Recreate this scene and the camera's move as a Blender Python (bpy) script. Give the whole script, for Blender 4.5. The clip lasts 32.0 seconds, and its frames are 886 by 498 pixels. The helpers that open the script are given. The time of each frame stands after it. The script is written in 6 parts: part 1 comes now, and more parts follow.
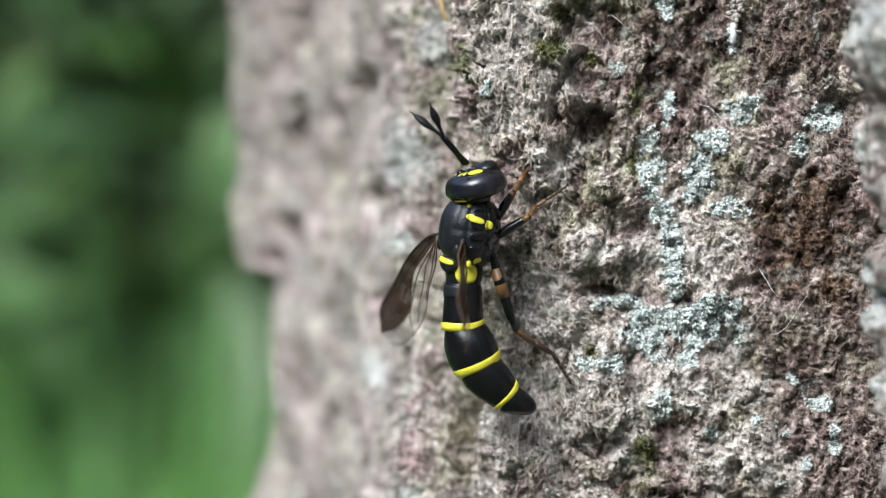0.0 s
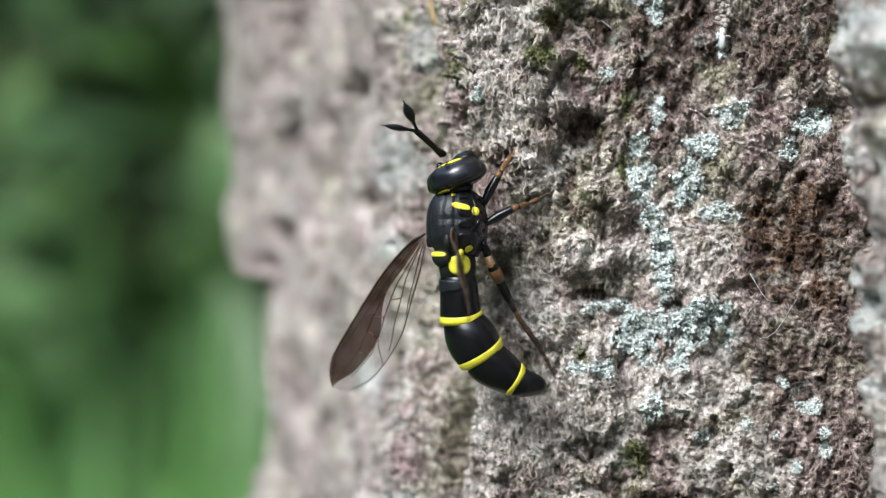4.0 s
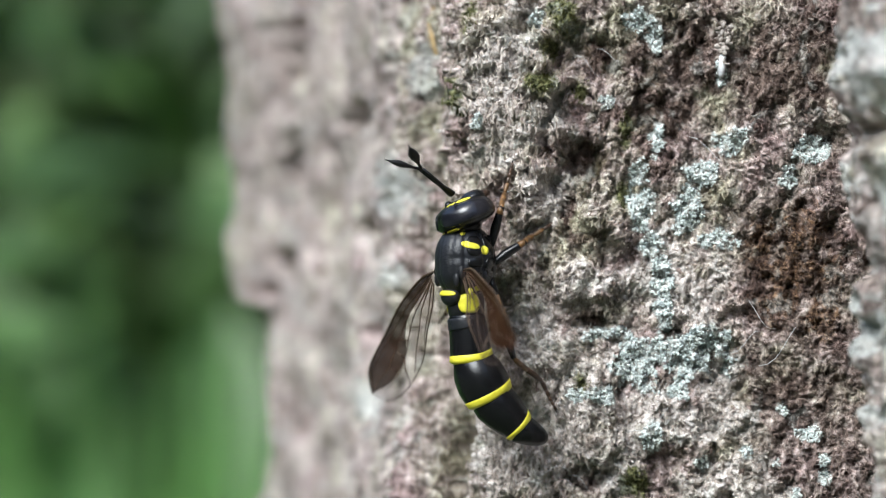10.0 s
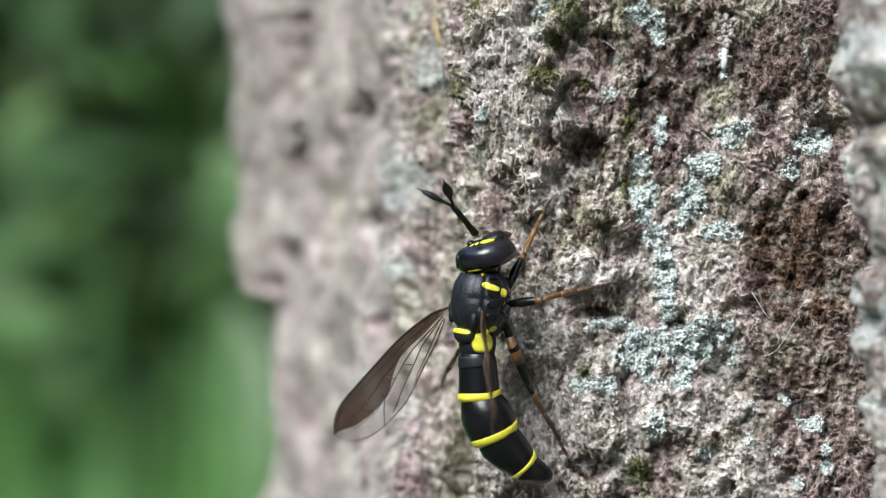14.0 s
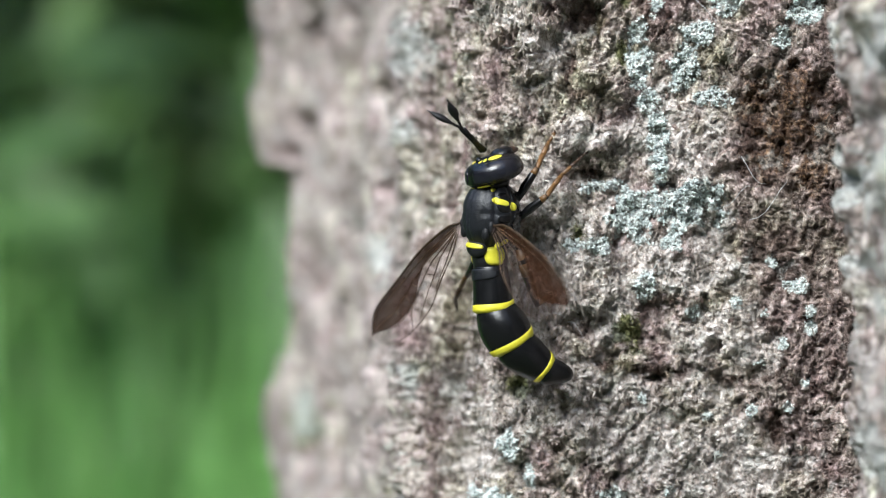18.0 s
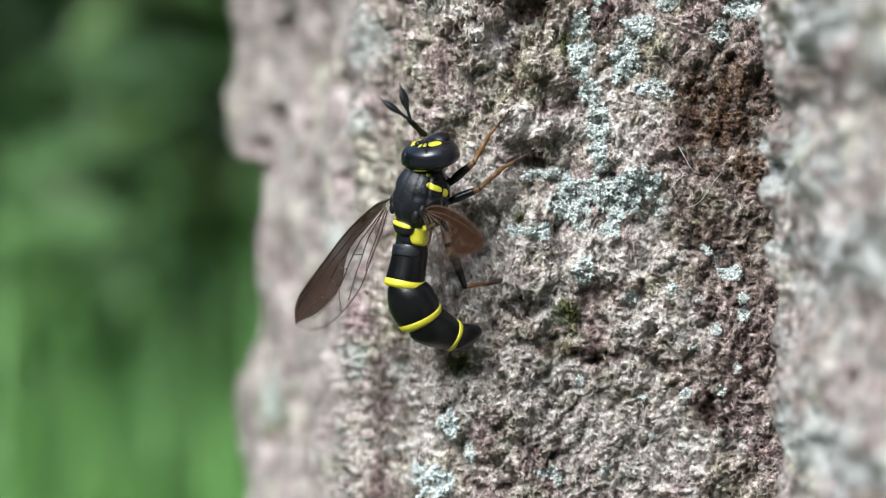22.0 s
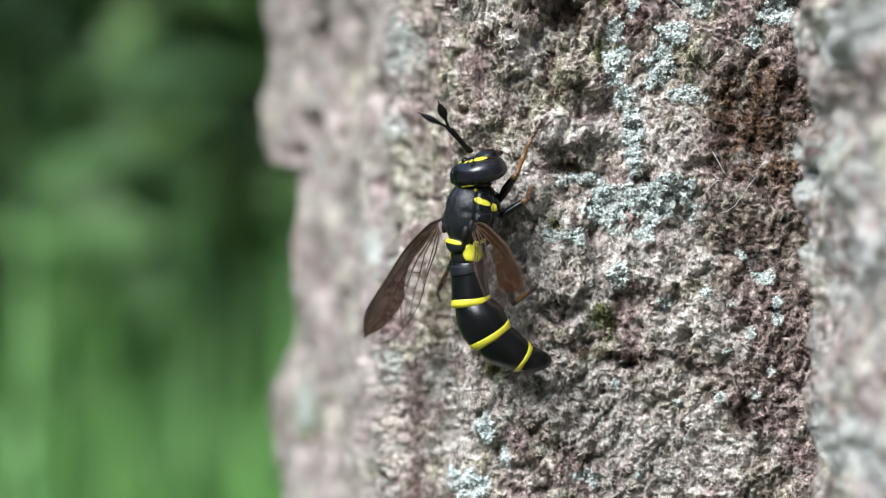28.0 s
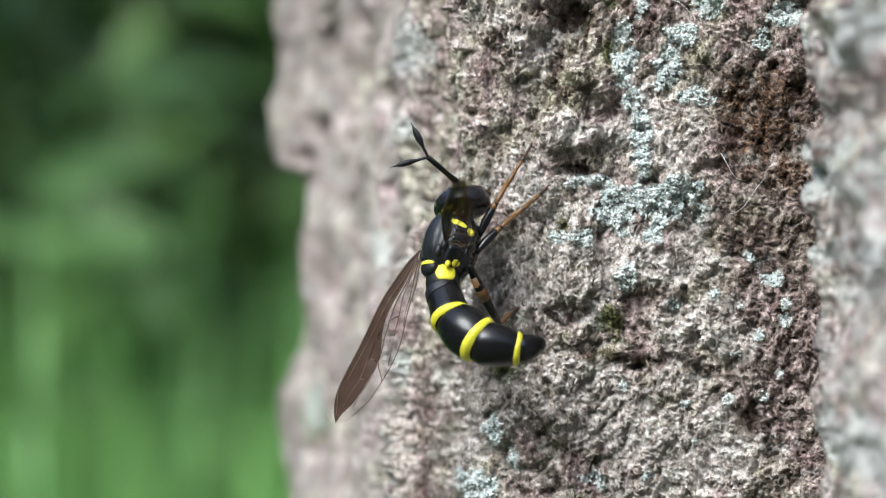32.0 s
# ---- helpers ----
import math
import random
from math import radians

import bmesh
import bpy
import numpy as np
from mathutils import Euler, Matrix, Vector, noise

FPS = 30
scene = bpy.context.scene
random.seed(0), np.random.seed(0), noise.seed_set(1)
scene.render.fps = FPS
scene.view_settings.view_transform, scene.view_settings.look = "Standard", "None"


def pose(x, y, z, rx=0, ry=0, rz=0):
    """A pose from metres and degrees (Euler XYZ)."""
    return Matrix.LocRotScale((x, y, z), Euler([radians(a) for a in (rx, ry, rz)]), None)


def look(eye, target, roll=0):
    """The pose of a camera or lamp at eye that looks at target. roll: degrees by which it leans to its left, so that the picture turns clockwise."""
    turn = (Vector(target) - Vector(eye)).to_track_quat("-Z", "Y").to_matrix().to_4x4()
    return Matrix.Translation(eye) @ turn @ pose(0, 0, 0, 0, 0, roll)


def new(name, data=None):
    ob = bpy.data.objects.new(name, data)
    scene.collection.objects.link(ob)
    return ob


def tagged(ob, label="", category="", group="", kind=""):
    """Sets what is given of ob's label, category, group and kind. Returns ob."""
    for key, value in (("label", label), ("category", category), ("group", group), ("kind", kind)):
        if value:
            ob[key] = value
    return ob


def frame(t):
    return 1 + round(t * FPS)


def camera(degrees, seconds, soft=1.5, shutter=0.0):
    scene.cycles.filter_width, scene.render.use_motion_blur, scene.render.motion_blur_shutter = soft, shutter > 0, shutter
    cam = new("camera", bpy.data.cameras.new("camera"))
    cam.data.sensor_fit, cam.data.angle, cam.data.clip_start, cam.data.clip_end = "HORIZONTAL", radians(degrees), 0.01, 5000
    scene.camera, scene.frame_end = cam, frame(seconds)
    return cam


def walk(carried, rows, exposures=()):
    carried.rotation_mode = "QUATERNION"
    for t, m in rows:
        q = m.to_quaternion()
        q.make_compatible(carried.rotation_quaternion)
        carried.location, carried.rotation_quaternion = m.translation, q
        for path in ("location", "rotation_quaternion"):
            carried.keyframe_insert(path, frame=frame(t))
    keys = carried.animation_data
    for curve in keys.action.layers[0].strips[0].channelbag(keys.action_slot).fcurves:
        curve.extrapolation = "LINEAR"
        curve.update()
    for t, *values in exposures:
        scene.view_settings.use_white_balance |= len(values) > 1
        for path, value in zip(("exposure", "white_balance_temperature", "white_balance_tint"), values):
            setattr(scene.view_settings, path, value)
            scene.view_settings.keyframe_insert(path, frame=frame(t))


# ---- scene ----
cam = camera(20.0, 32.0, soft=1.1)
# Shallow focus of a close-up lens: sharp on the insect and the plate of bark beside it.
cam.data.dof.use_dof = True
cam.data.dof.aperture_fstop = 36.0


def view(x, y, z, yaw, pitch, roll):
    """The camera's pose from millimetres and milliradians."""
    m = pose(x / 1000, y / 1000, z / 1000, 90 + math.degrees(pitch / 1000), 0, math.degrees(yaw / 1000))
    return m @ pose(0, 0, 0, 0, 0, math.degrees(roll / 1000))


walk(cam, [
    (0.0, view(-0.473, -115.005, 0.331, -0.722, -15.802, 1.974)),
    (0.5, view(-0.438, -115.025, 0.183, -1.016, -14.731, 4.444)),
    (1.0, view(-0.285, -114.824, 0.278, 0.732, -14.819, 2.935)),
    (1.5, view(-0.529, -115.114, 0.281, -2.693, -13.786, 4.838)),
    (2.0, view(-0.261, -114.996, 0.304, -1.257, -12.825, 2.148)),
    (2.5, view(-0.544, -114.839, 0.616, -3.512, -15.366, 2.354)),
    (4.5, view(0.002, -115.780, 0.350, -0.674, -12.657, -3.113)),
    (5.0, view(-0.090, -116.028, 0.670, -1.318, -8.943, -3.693)),
    (5.5, view(-0.047, -115.964, 0.394, 0.999, -3.068, -3.441)),
    (6.0, view(-0.042, -115.704, 0.396, 2.595, -1.388, -3.906)),
    (6.5, view(-0.041, -115.784, 0.192, 1.871, 1.548, -2.861)),
    (7.0, view(-0.016, -115.599, 0.168, 1.226, 0.900, -1.240)),
    (7.5, view(-0.058, -115.655, 0.094, 0.495, 0.709, -1.205)),
    (8.0, view(-0.071, -115.788, 0.115, 0.095, -0.173, -1.033)),
    (8.5, view(-0.074, -115.627, -0.015, -0.086, 0.474, 0.513)),
    (9.0, view(0.000, -115.603, -0.000, 0.000, -0.000, -0.000)),
    (9.5, view(-0.084, -115.708, 0.193, -1.254, -1.206, -2.581)),
    (10.0, view(0.118, -115.595, 0.182, 0.768, -1.594, -1.125)),
    (10.5, view(-0.038, -115.639, -0.019, -0.625, -0.262, -1.060)),
    (11.0, view(-0.001, -115.606, 0.019, -0.001, -0.763, -1.056)),
    (11.5, view(0.022, -115.698, 0.078, -0.574, -1.007, -1.271)),
    (12.0, view(-0.150, -115.722, 0.191, -1.299, -2.284, -2.337)),
    (12.5, view(-0.075, -115.771, 0.096, -0.387, -1.713, -1.283)),
    (13.0, view(0.001, -115.911, 0.237, -0.268, -2.655, -2.865)),
    (13.5, view(-0.170, -116.077, -0.067, -0.143, -2.878, -1.504)),
    (15.5, view(2.107, -118.961, 0.511, 14.362, -17.117, -0.969)),
    (16.0, view(2.455, -119.807, -1.311, 14.118, -26.862, 4.498)),
    (16.5, view(2.485, -120.025, -1.180, 16.809, -37.196, 8.134)),
    (17.0, view(2.427, -120.024, -1.099, 18.919, -42.618, 9.837)),
    (17.5, view(2.479, -120.000, -1.562, 21.650, -43.606, 12.734)),
    (18.0, view(2.413, -120.117, -1.983, 20.697, -41.941, 15.675)),
    (18.5, view(6.790, -122.867, -2.615, 26.991, -40.894, 21.470)),
    (19.0, view(6.697, -122.936, -3.318, 24.936, -37.878, 25.718)),
    (19.5, view(6.522, -123.259, -3.629, 24.824, -37.470, 29.237)),
    (20.0, view(6.548, -123.261, -3.634, 27.233, -37.198, 30.754)),
    (20.5, view(6.629, -123.405, -3.655, 29.066, -36.152, 30.997)),
    (21.0, view(6.508, -123.438, -3.823, 29.884, -35.797, 31.349)),
    (21.5, view(6.517, -123.572, -3.728, 30.744, -34.330, 32.475)),
    (22.0, view(6.492, -123.720, -3.503, 31.177, -34.431, 31.193)),
    (22.5, view(6.492, -123.754, -3.473, 32.640, -32.822, 29.330)),
    (23.0, view(6.455, -123.882, -3.470, 33.660, -32.411, 28.268)),
    (23.5, view(6.335, -124.091, -3.434, 33.460, -31.886, 28.065)),
    (24.0, view(6.347, -124.069, -3.555, 35.614, -31.144, 28.982)),
    (24.5, view(6.279, -124.316, -3.480, 36.134, -31.328, 28.269)),
    (25.0, view(6.244, -124.465, -3.571, 37.345, -30.724, 29.118)),
    (25.5, view(6.238, -124.433, -3.432, 39.058, -32.514, 28.690)),
    (27.5, view(6.281, -124.696, -3.678, 43.212, -31.441, 29.264)),
    (28.0, view(6.156, -124.716, -3.583, 42.545, -31.916, 29.143)),
    (28.5, view(6.193, -124.678, -3.640, 43.334, -31.852, 30.274)),
    (29.0, view(6.201, -124.707, -3.674, 43.708, -31.077, 30.089)),
    (29.5, view(6.239, -124.765, -3.577, 44.158, -31.639, 29.541)),
    (30.0, view(6.167, -124.760, -3.735, 44.182, -30.243, 30.706)),
    (30.5, view(6.052, -124.885, -3.784, 43.741, -29.717, 30.490)),
    (31.0, view(6.052, -124.954, -3.610, 44.315, -30.662, 30.389)),
    (31.5, view(6.185, -124.787, -3.736, 46.035, -29.857, 30.570)),
    (32.0, view(6.201, -124.760, -3.981, 46.177, -28.294, 30.771)),
], [(0.0, 1.2, 5880, 4.0), (32.0, 1.25, 5880, 4.0)])

MM = 0.001

# ---- world and light: bright overcast woodland edge ----
world = bpy.data.worlds.new("overcast_sky")
scene.world = world
world.use_nodes = True
wn = world.node_tree.nodes
sky = wn.new("ShaderNodeTexSky")
sky.sky_type = "NISHITA"
sky.sun_disc = False
sky.sun_elevation = radians(52)
sky.sun_rotation = radians(215)
sky.dust_density = 3.0
wn["Background"].inputs["Strength"].default_value = 0.12
world.node_tree.links.new(sky.outputs["Color"], wn["Background"].inputs["Color"])

sun = new("sun", bpy.data.lights.new("sun", "SUN"))
sun.data.energy = 2.1
sun.data.angle = radians(30)
sun.data.color = (1.0, 0.97, 0.92)
sun.matrix_world = look((-0.62, -0.95, 0.98), (0, 0, 0))


# ---- materials ----
def node(nt, kind, **values):
    n = nt.nodes.new(kind)
    for key, value in values.items():
        n.inputs[key].default_value = value
    return n


def material(name, rough=0.6, metal=0.0):
    m = bpy.data.materials.new(name)
    m.use_nodes = True
    b = m.node_tree.nodes["Principled BSDF"]
    b.inputs["Roughness"].default_value = rough
    b.inputs["Metallic"].default_value = metal
    return m, m.node_tree, b


def coords(nt, scale=(1, 1, 1)):
    tc = nt.nodes.new("ShaderNodeTexCoord")
    mp = nt.nodes.new("ShaderNodeMapping")
    mp.inputs["Scale"].default_value = scale
    nt.links.new(tc.outputs["Object"], mp.inputs["Vector"])
    return mp.outputs["Vector"]


def noise_tex(nt, vec, scale, detail=4.0, rough=0.6, warp=0.0):
    n = node(nt, "ShaderNodeTexNoise", Scale=scale, Detail=detail, Roughness=rough, Distortion=warp)
    nt.links.new(vec, n.inputs["Vector"])
    return n.outputs["Fac"]


def ramp(nt, fac, stops):
    r = nt.nodes.new("ShaderNodeValToRGB")
    while len(r.color_ramp.elements) < len(stops):
        r.color_ramp.elements.new(0.5)
    for e, (p, c) in zip(r.color_ramp.elements, stops):
        e.position, e.color = p, (*c, 1) if len(c) == 3 else c
    nt.links.new(fac, r.inputs["Fac"])
    return r.outputs["Color"]


def mix(nt, fac, a, b, mode="MIX"):
    m = nt.nodes.new("ShaderNodeMix")
    m.data_type, m.blend_type = "RGBA", mode
    for slot, v in ((0, fac), (6, a), (7, b)):
        if isinstance(v, (int, float)):
            m.inputs[slot].default_value = v
        elif isinstance(v, tuple):
            m.inputs[slot].default_value = (*v, 1)
        else:
            nt.links.new(v, m.inputs[slot])
    return m.outputs[2]


def attr(nt, name):
    a = nt.nodes.new("ShaderNodeAttribute")
    a.attribute_name = name
    return a.outputs["Fac"]


def bump(nt, bsdf, fac, strength, dist):
    b = node(nt, "ShaderNodeBump", Strength=strength, Distance=dist)
    nt.links.new(fac, b.inputs["Height"])
    nt.links.new(b.outputs["Normal"], bsdf.inputs["Normal"])


def bark_material(name, flakes=False, chip=False):
    m, nt, b = material(name, 0.92)
    v = coords(nt)
    vs = coords(nt, (1, 1, 0.45))
    broad = noise_tex(nt, v, 260, 6, 0.65)
    fibre = noise_tex(nt, vs, 1900, 5, 0.62, 1.2)
    grain = noise_tex(nt, v, 5200, 3, 0.7)
    base = ramp(nt, fibre, [(0.30, (0.10, 0.086, 0.080)), (0.42, (0.36, 0.33, 0.31)), (0.52, (0.61, 0.58, 0.555)), (0.64, (0.84, 0.82, 0.79))])
    warm = ramp(nt, broad, [(0.36, (0.66, 0.51, 0.52)), (0.45, (0.98, 0.86, 0.86)), (0.54, (1.0, 0.95, 0.88)), (0.64, (0.95, 0.95, 0.76))])
    col = mix(nt, 1.0, base, warm, "MULTIPLY")
    # the brown layer also carries the shade painted into hollows and cracks
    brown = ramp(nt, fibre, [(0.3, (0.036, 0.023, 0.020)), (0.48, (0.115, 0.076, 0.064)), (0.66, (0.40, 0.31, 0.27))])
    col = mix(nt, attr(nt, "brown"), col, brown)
    bleached = ramp(nt, fibre, [(0.30, (0.20, 0.17, 0.15)), (0.42, (0.54, 0.49, 0.46)), (0.57, (0.86, 0.80, 0.765))])
    col = mix(nt, attr(nt, "bleach"), col, bleached)
    rust = ramp(nt, grain, [(0.36, (0.045, 0.026, 0.018)), (0.5, (0.13, 0.075, 0.048)), (0.66, (0.40, 0.25, 0.14))])
    col = mix(nt, mix(nt, 1.0, attr(nt, "rust"), (0.8, 0.8, 0.8), "MULTIPLY"), col, rust)
    green = ramp(nt, grain, [(0.35, (0.07, 0.085, 0.03)), (0.65, (0.27, 0.27, 0.13))])
    col = mix(nt, attr(nt, "moss"), col, green)
    pale = ramp(nt, grain, [(0.3, (0.40, 0.43, 0.41)), (0.6, (0.70, 0.735, 0.71))])
    col = mix(nt, attr(nt, "lichen"), col, pale)
    speck = ramp(nt, grain, [(0.38, (0.50, 0.48, 0.46)), (0.58, (1.0, 1.0, 1.0))])
    col = mix(nt, 0.7, col, speck, "MULTIPLY")
    if chip:
        o = nt.nodes.new("ShaderNodeObjectInfo")
        tint = ramp(nt, o.outputs["Random"], [(0.0, (0.30, 0.25, 0.22)), (0.6, (0.55, 0.50, 0.46)), (1.0, (0.75, 0.71, 0.67))])
        col = mix(nt, 1.0, col, tint, "MULTIPLY")
    if flakes:
        g = nt.nodes.new("ShaderNodeNewGeometry")
        tint = ramp(nt, g.outputs["Random Per Island"], [(0.0, (0.50, 0.45, 0.42)), (0.5, (0.74, 0.70, 0.67)), (1.0, (0.95, 0.92, 0.88))])
        col = mix(nt, 0.9, col, tint, "MULTIPLY")
    nt.links.new(col, b.inputs["Base Color"])
    b.inputs["Specular IOR Level"].default_value = 0.25
    if not flakes:
        bump(nt, b, mix(nt, 0.45, fibre, grain), 1.0, 0.00032)
    return m


def plain(name, stops, scale, rough=0.5, bump_h=0.0, bump_scale=None, spec=0.5, coat=0.0):
    m, nt, b = material(name, rough)
    v = coords(nt)
    nt.links.new(ramp(nt, noise_tex(nt, v, scale, 4, 0.6), stops), b.inputs["Base Color"])
    b.inputs["Specular IOR Level"].default_value = spec
    b.inputs["Coat Weight"].default_value = coat
    b.inputs["Coat Roughness"].default_value = 0.15
    if bump_h:
        bump(nt, b, noise_tex(nt, v, bump_scale or scale * 3, 3, 0.6), 0.8, bump_h)
    return m


BARK = bark_material("bark")
FLAKE = bark_material("bark_fibre", True)
CHIP = bark_material("bark_chip", chip=True)
SILK = plain("silk", [(0.3, (0.46, 0.46, 0.46)), (0.7, (0.70, 0.71, 0.72))], 2500, 0.7, 0.00005, 6000)
DUST = plain("frass_dust", [(0.3, (0.20, 0.17, 0.15)), (0.7, (0.48, 0.43, 0.39))], 2200, 0.95, 0.0002, 4000, 0.2)
STRAW = plain("dry_stem", [(0.3, (0.30, 0.19, 0.08)), (0.7, (0.55, 0.40, 0.20))], 1500, 0.7)
LICHEN = plain("lichen", [(0.30, (0.36, 0.42, 0.42)), (0.46, (0.62, 0.67, 0.655)), (0.62, (0.80, 0.84, 0.825))], 2200, 0.95, 0.0001, 7000, 0.2)
MOSS = plain("moss", [(0.3, (0.07, 0.08, 0.025)), (0.7, (0.28, 0.27, 0.11))], 1500, 0.9)
BLACK = plain("black_cuticle", [(0.3, (0.005, 0.005, 0.006)), (0.7, (0.013, 0.013, 0.015))], 900, 0.5, 0.00003, 9000, 0.35)
DUSTED = plain("dusted_black_cuticle", [(0.3, (0.005, 0.0055, 0.007)), (0.7, (0.014, 0.015, 0.020))], 700, 0.44, 0.00004, 7000, 0.42)
SHINY = plain("glossy_black_cuticle", [(0.3, (0.003, 0.003, 0.0035)), (0.7, (0.008, 0.008, 0.009))], 900, 0.27, 0.00001, 9000, 0.35)
EYE = plain("eye", [(0.3, (0.006, 0.006, 0.009)), (0.7, (0.012, 0.012, 0.017))], 1200, 0.24, 0.000004, 16000, 0.55)
YELLOW = plain("yellow_cuticle", [(0.3, (0.56, 0.50, 0.02)), (0.7, (0.72, 0.67, 0.06))], 1800, 0.42, 0.00001, 7000, 0.4)
ORANGE = plain("orange_leg", [(0.3, (0.065, 0.033, 0.012)), (0.7, (0.20, 0.10, 0.032))], 1500, 0.45)
BROWN_LEG = plain("dark_brown_leg", [(0.3, (0.018, 0.010, 0.007)), (0.7, (0.07, 0.035, 0.018))], 1500, 0.42)


def membrane(name, colour, alpha, rough=0.4, spec=0.0):
    m, nt, b = material(name, rough)
    v = coords(nt, (1, 1, 1))
    n = noise_tex(nt, v, 900, 4, 0.6)
    nt.links.new(ramp(nt, n, [(0.3, tuple(c * 0.75 for c in colour)), (0.7, colour)]), b.inputs["Base Color"])
    b.inputs["Alpha"].default_value = alpha
    b.inputs["Specular IOR Level"].default_value = spec
    bump(nt, b, noise_tex(nt, v, 1400, 3, 0.6), 0.5, 0.00005)
    return m


WING_DARK = membrane("smoky_wing_membrane", (0.031, 0.0138, 0.0075), 0.92, 0.4, 0.01)
WING_CLEAR = membrane("clear_wing_membrane", (0.05, 0.034, 0.03), 0.26)
VEIN = plain("wing_vein", [(0.3, (0.03, 0.018, 0.01)), (0.7, (0.08, 0.045, 0.02))], 1500, 0.5)


# ---- mesh helpers ----
def part(name, bm, mat, parent, label="", smooth=True):
    """Link a bmesh, modelled in millimetres, as one mesh object under a thing or a part."""
    bmesh.ops.scale(bm, vec=(MM, MM, MM), verts=bm.verts)
    me = bpy.data.meshes.new(name)
    bm.to_mesh(me)
    bm.free()
    me.materials.append(mat)
    if smooth:
        me.shade_smooth()
    ob = new(name, me)
    ob.parent = parent
    return tagged(ob, label)


def sheet(name, verts, faces, mats, parent=None, smooth=True):
    me = bpy.data.meshes.new(name)
    me.from_pydata([], [], [])
    verts = np.asarray(verts, np.float32) * MM
    faces = np.asarray(faces, np.int32)
    k = faces.shape[1]
    me.vertices.add(len(verts))
    me.vertices.foreach_set("co", verts.ravel())
    me.loops.add(faces.size)
    me.loops.foreach_set("vertex_index", faces.ravel())
    me.polygons.add(len(faces))
    me.polygons.foreach_set("loop_start", np.arange(len(faces), dtype=np.int32) * k)
    me.update(calc_edges=True)
    for m in mats:
        me.materials.append(m)
    if smooth:
        me.shade_smooth()
    ob = new(name, me)
    ob.parent = parent
    return ob


def rings(bm, rows, seg=20, cap=True):
    """Skin a row of rings; each row is (centre, half width vector, half height vector)."""
    loops = []
    for c, a, b in rows:
        c, a, b = Vector(c), Vector(a), Vector(b)
        loops.append([bm.verts.new(c + a * math.cos(2 * math.pi * k / seg) + b * math.sin(2 * math.pi * k / seg)) for k in range(seg)])
    for p, q in zip(loops, loops[1:]):
        for k in range(seg):
            bm.faces.new((p[k], p[(k + 1) % seg], q[(k + 1) % seg], q[k]))
    if cap:
        bm.faces.new(loops[0][::-1])
        bm.faces.new(loops[-1])
    bmesh.ops.recalc_face_normals(bm, faces=bm.faces)
    return bm


def body(rows, seg=24, bm=None):
    """A body along x from rows of (x, half width in y, half height in z, height of its axis)."""
    return rings(bm or bmesh.new(), [((x, 0, z), (0, w, 0), (0, 0, h)) for x, w, h, z in rows], seg)


def blob(c, r, seg=20, bm=None, turn=None):
    bm = bm or bmesh.new()
    m = Matrix.Translation(c) @ (turn or Matrix()) @ Matrix.Diagonal((*r, 1))
    bmesh.ops.create_uvsphere(bm, u_segments=seg, v_segments=seg // 2 + 2, radius=1, matrix=m)
    return bm


def tube(points, radii, seg=10, bm=None):
    pts = [Vector(p) for p in points]
    rows = []
    for k, p in enumerate(pts):
        t = (pts[min(k + 1, len(pts) - 1)] - pts[max(k - 1, 0)]).normalized()
        a = t.cross(Vector((0.13, 0.31, 0.94))).normalized()
        rows.append((p, a * radii[k], t.cross(a) * radii[k]))
    return rings(bm or bmesh.new(), rows, seg)


# ---- gradient noise for the bark's relief ----
PERM = np.random.RandomState(7).permutation(256)
GRAD = np.random.RandomState(8).normal(size=(256, 3))
GRAD /= np.linalg.norm(GRAD, axis=1)[:, None]


def gnoise(x, y, z):
    x, y, z = np.broadcast_arrays(np.asarray(x, np.float32), np.asarray(y, np.float32), np.asarray(z, np.float32))
    i, j, k = (np.floor(a).astype(np.int64) for a in (x, y, z))
    fx, fy, fz = x - i, y - j, z - k
    wx, wy, wz = (f * f * f * (f * (f * 6 - 15) + 10) for f in (fx, fy, fz))
    out = 0
    for a in (0, 1):
        for b in (0, 1):
            for c in (0, 1):
                g = GRAD[PERM[(PERM[(PERM[(i + a) & 255] + j + b) & 255] + k + c) & 255]]
                dot = g[..., 0] * (fx - a) + g[..., 1] * (fy - b) + g[..., 2] * (fz - c)
                out = out + dot * (wx if a else 1 - wx) * (wy if b else 1 - wy) * (wz if c else 1 - wz)
    return out * 1.7


def fbm(x, y, z, octaves=4, gain=0.5):
    total, amp = 0, 1.0
    for o in range(octaves):
        total = total + amp * gnoise(x * 2**o + 11.3 * o, y * 2**o - 5.7 * o, z * 2**o + 3.1 * o)
        amp *= gain
    return total


def smooth01(a, lo, hi):
    t = np.clip((a - lo) / (hi - lo), 0, 1)
    return t * t * (3 - 2 * t)


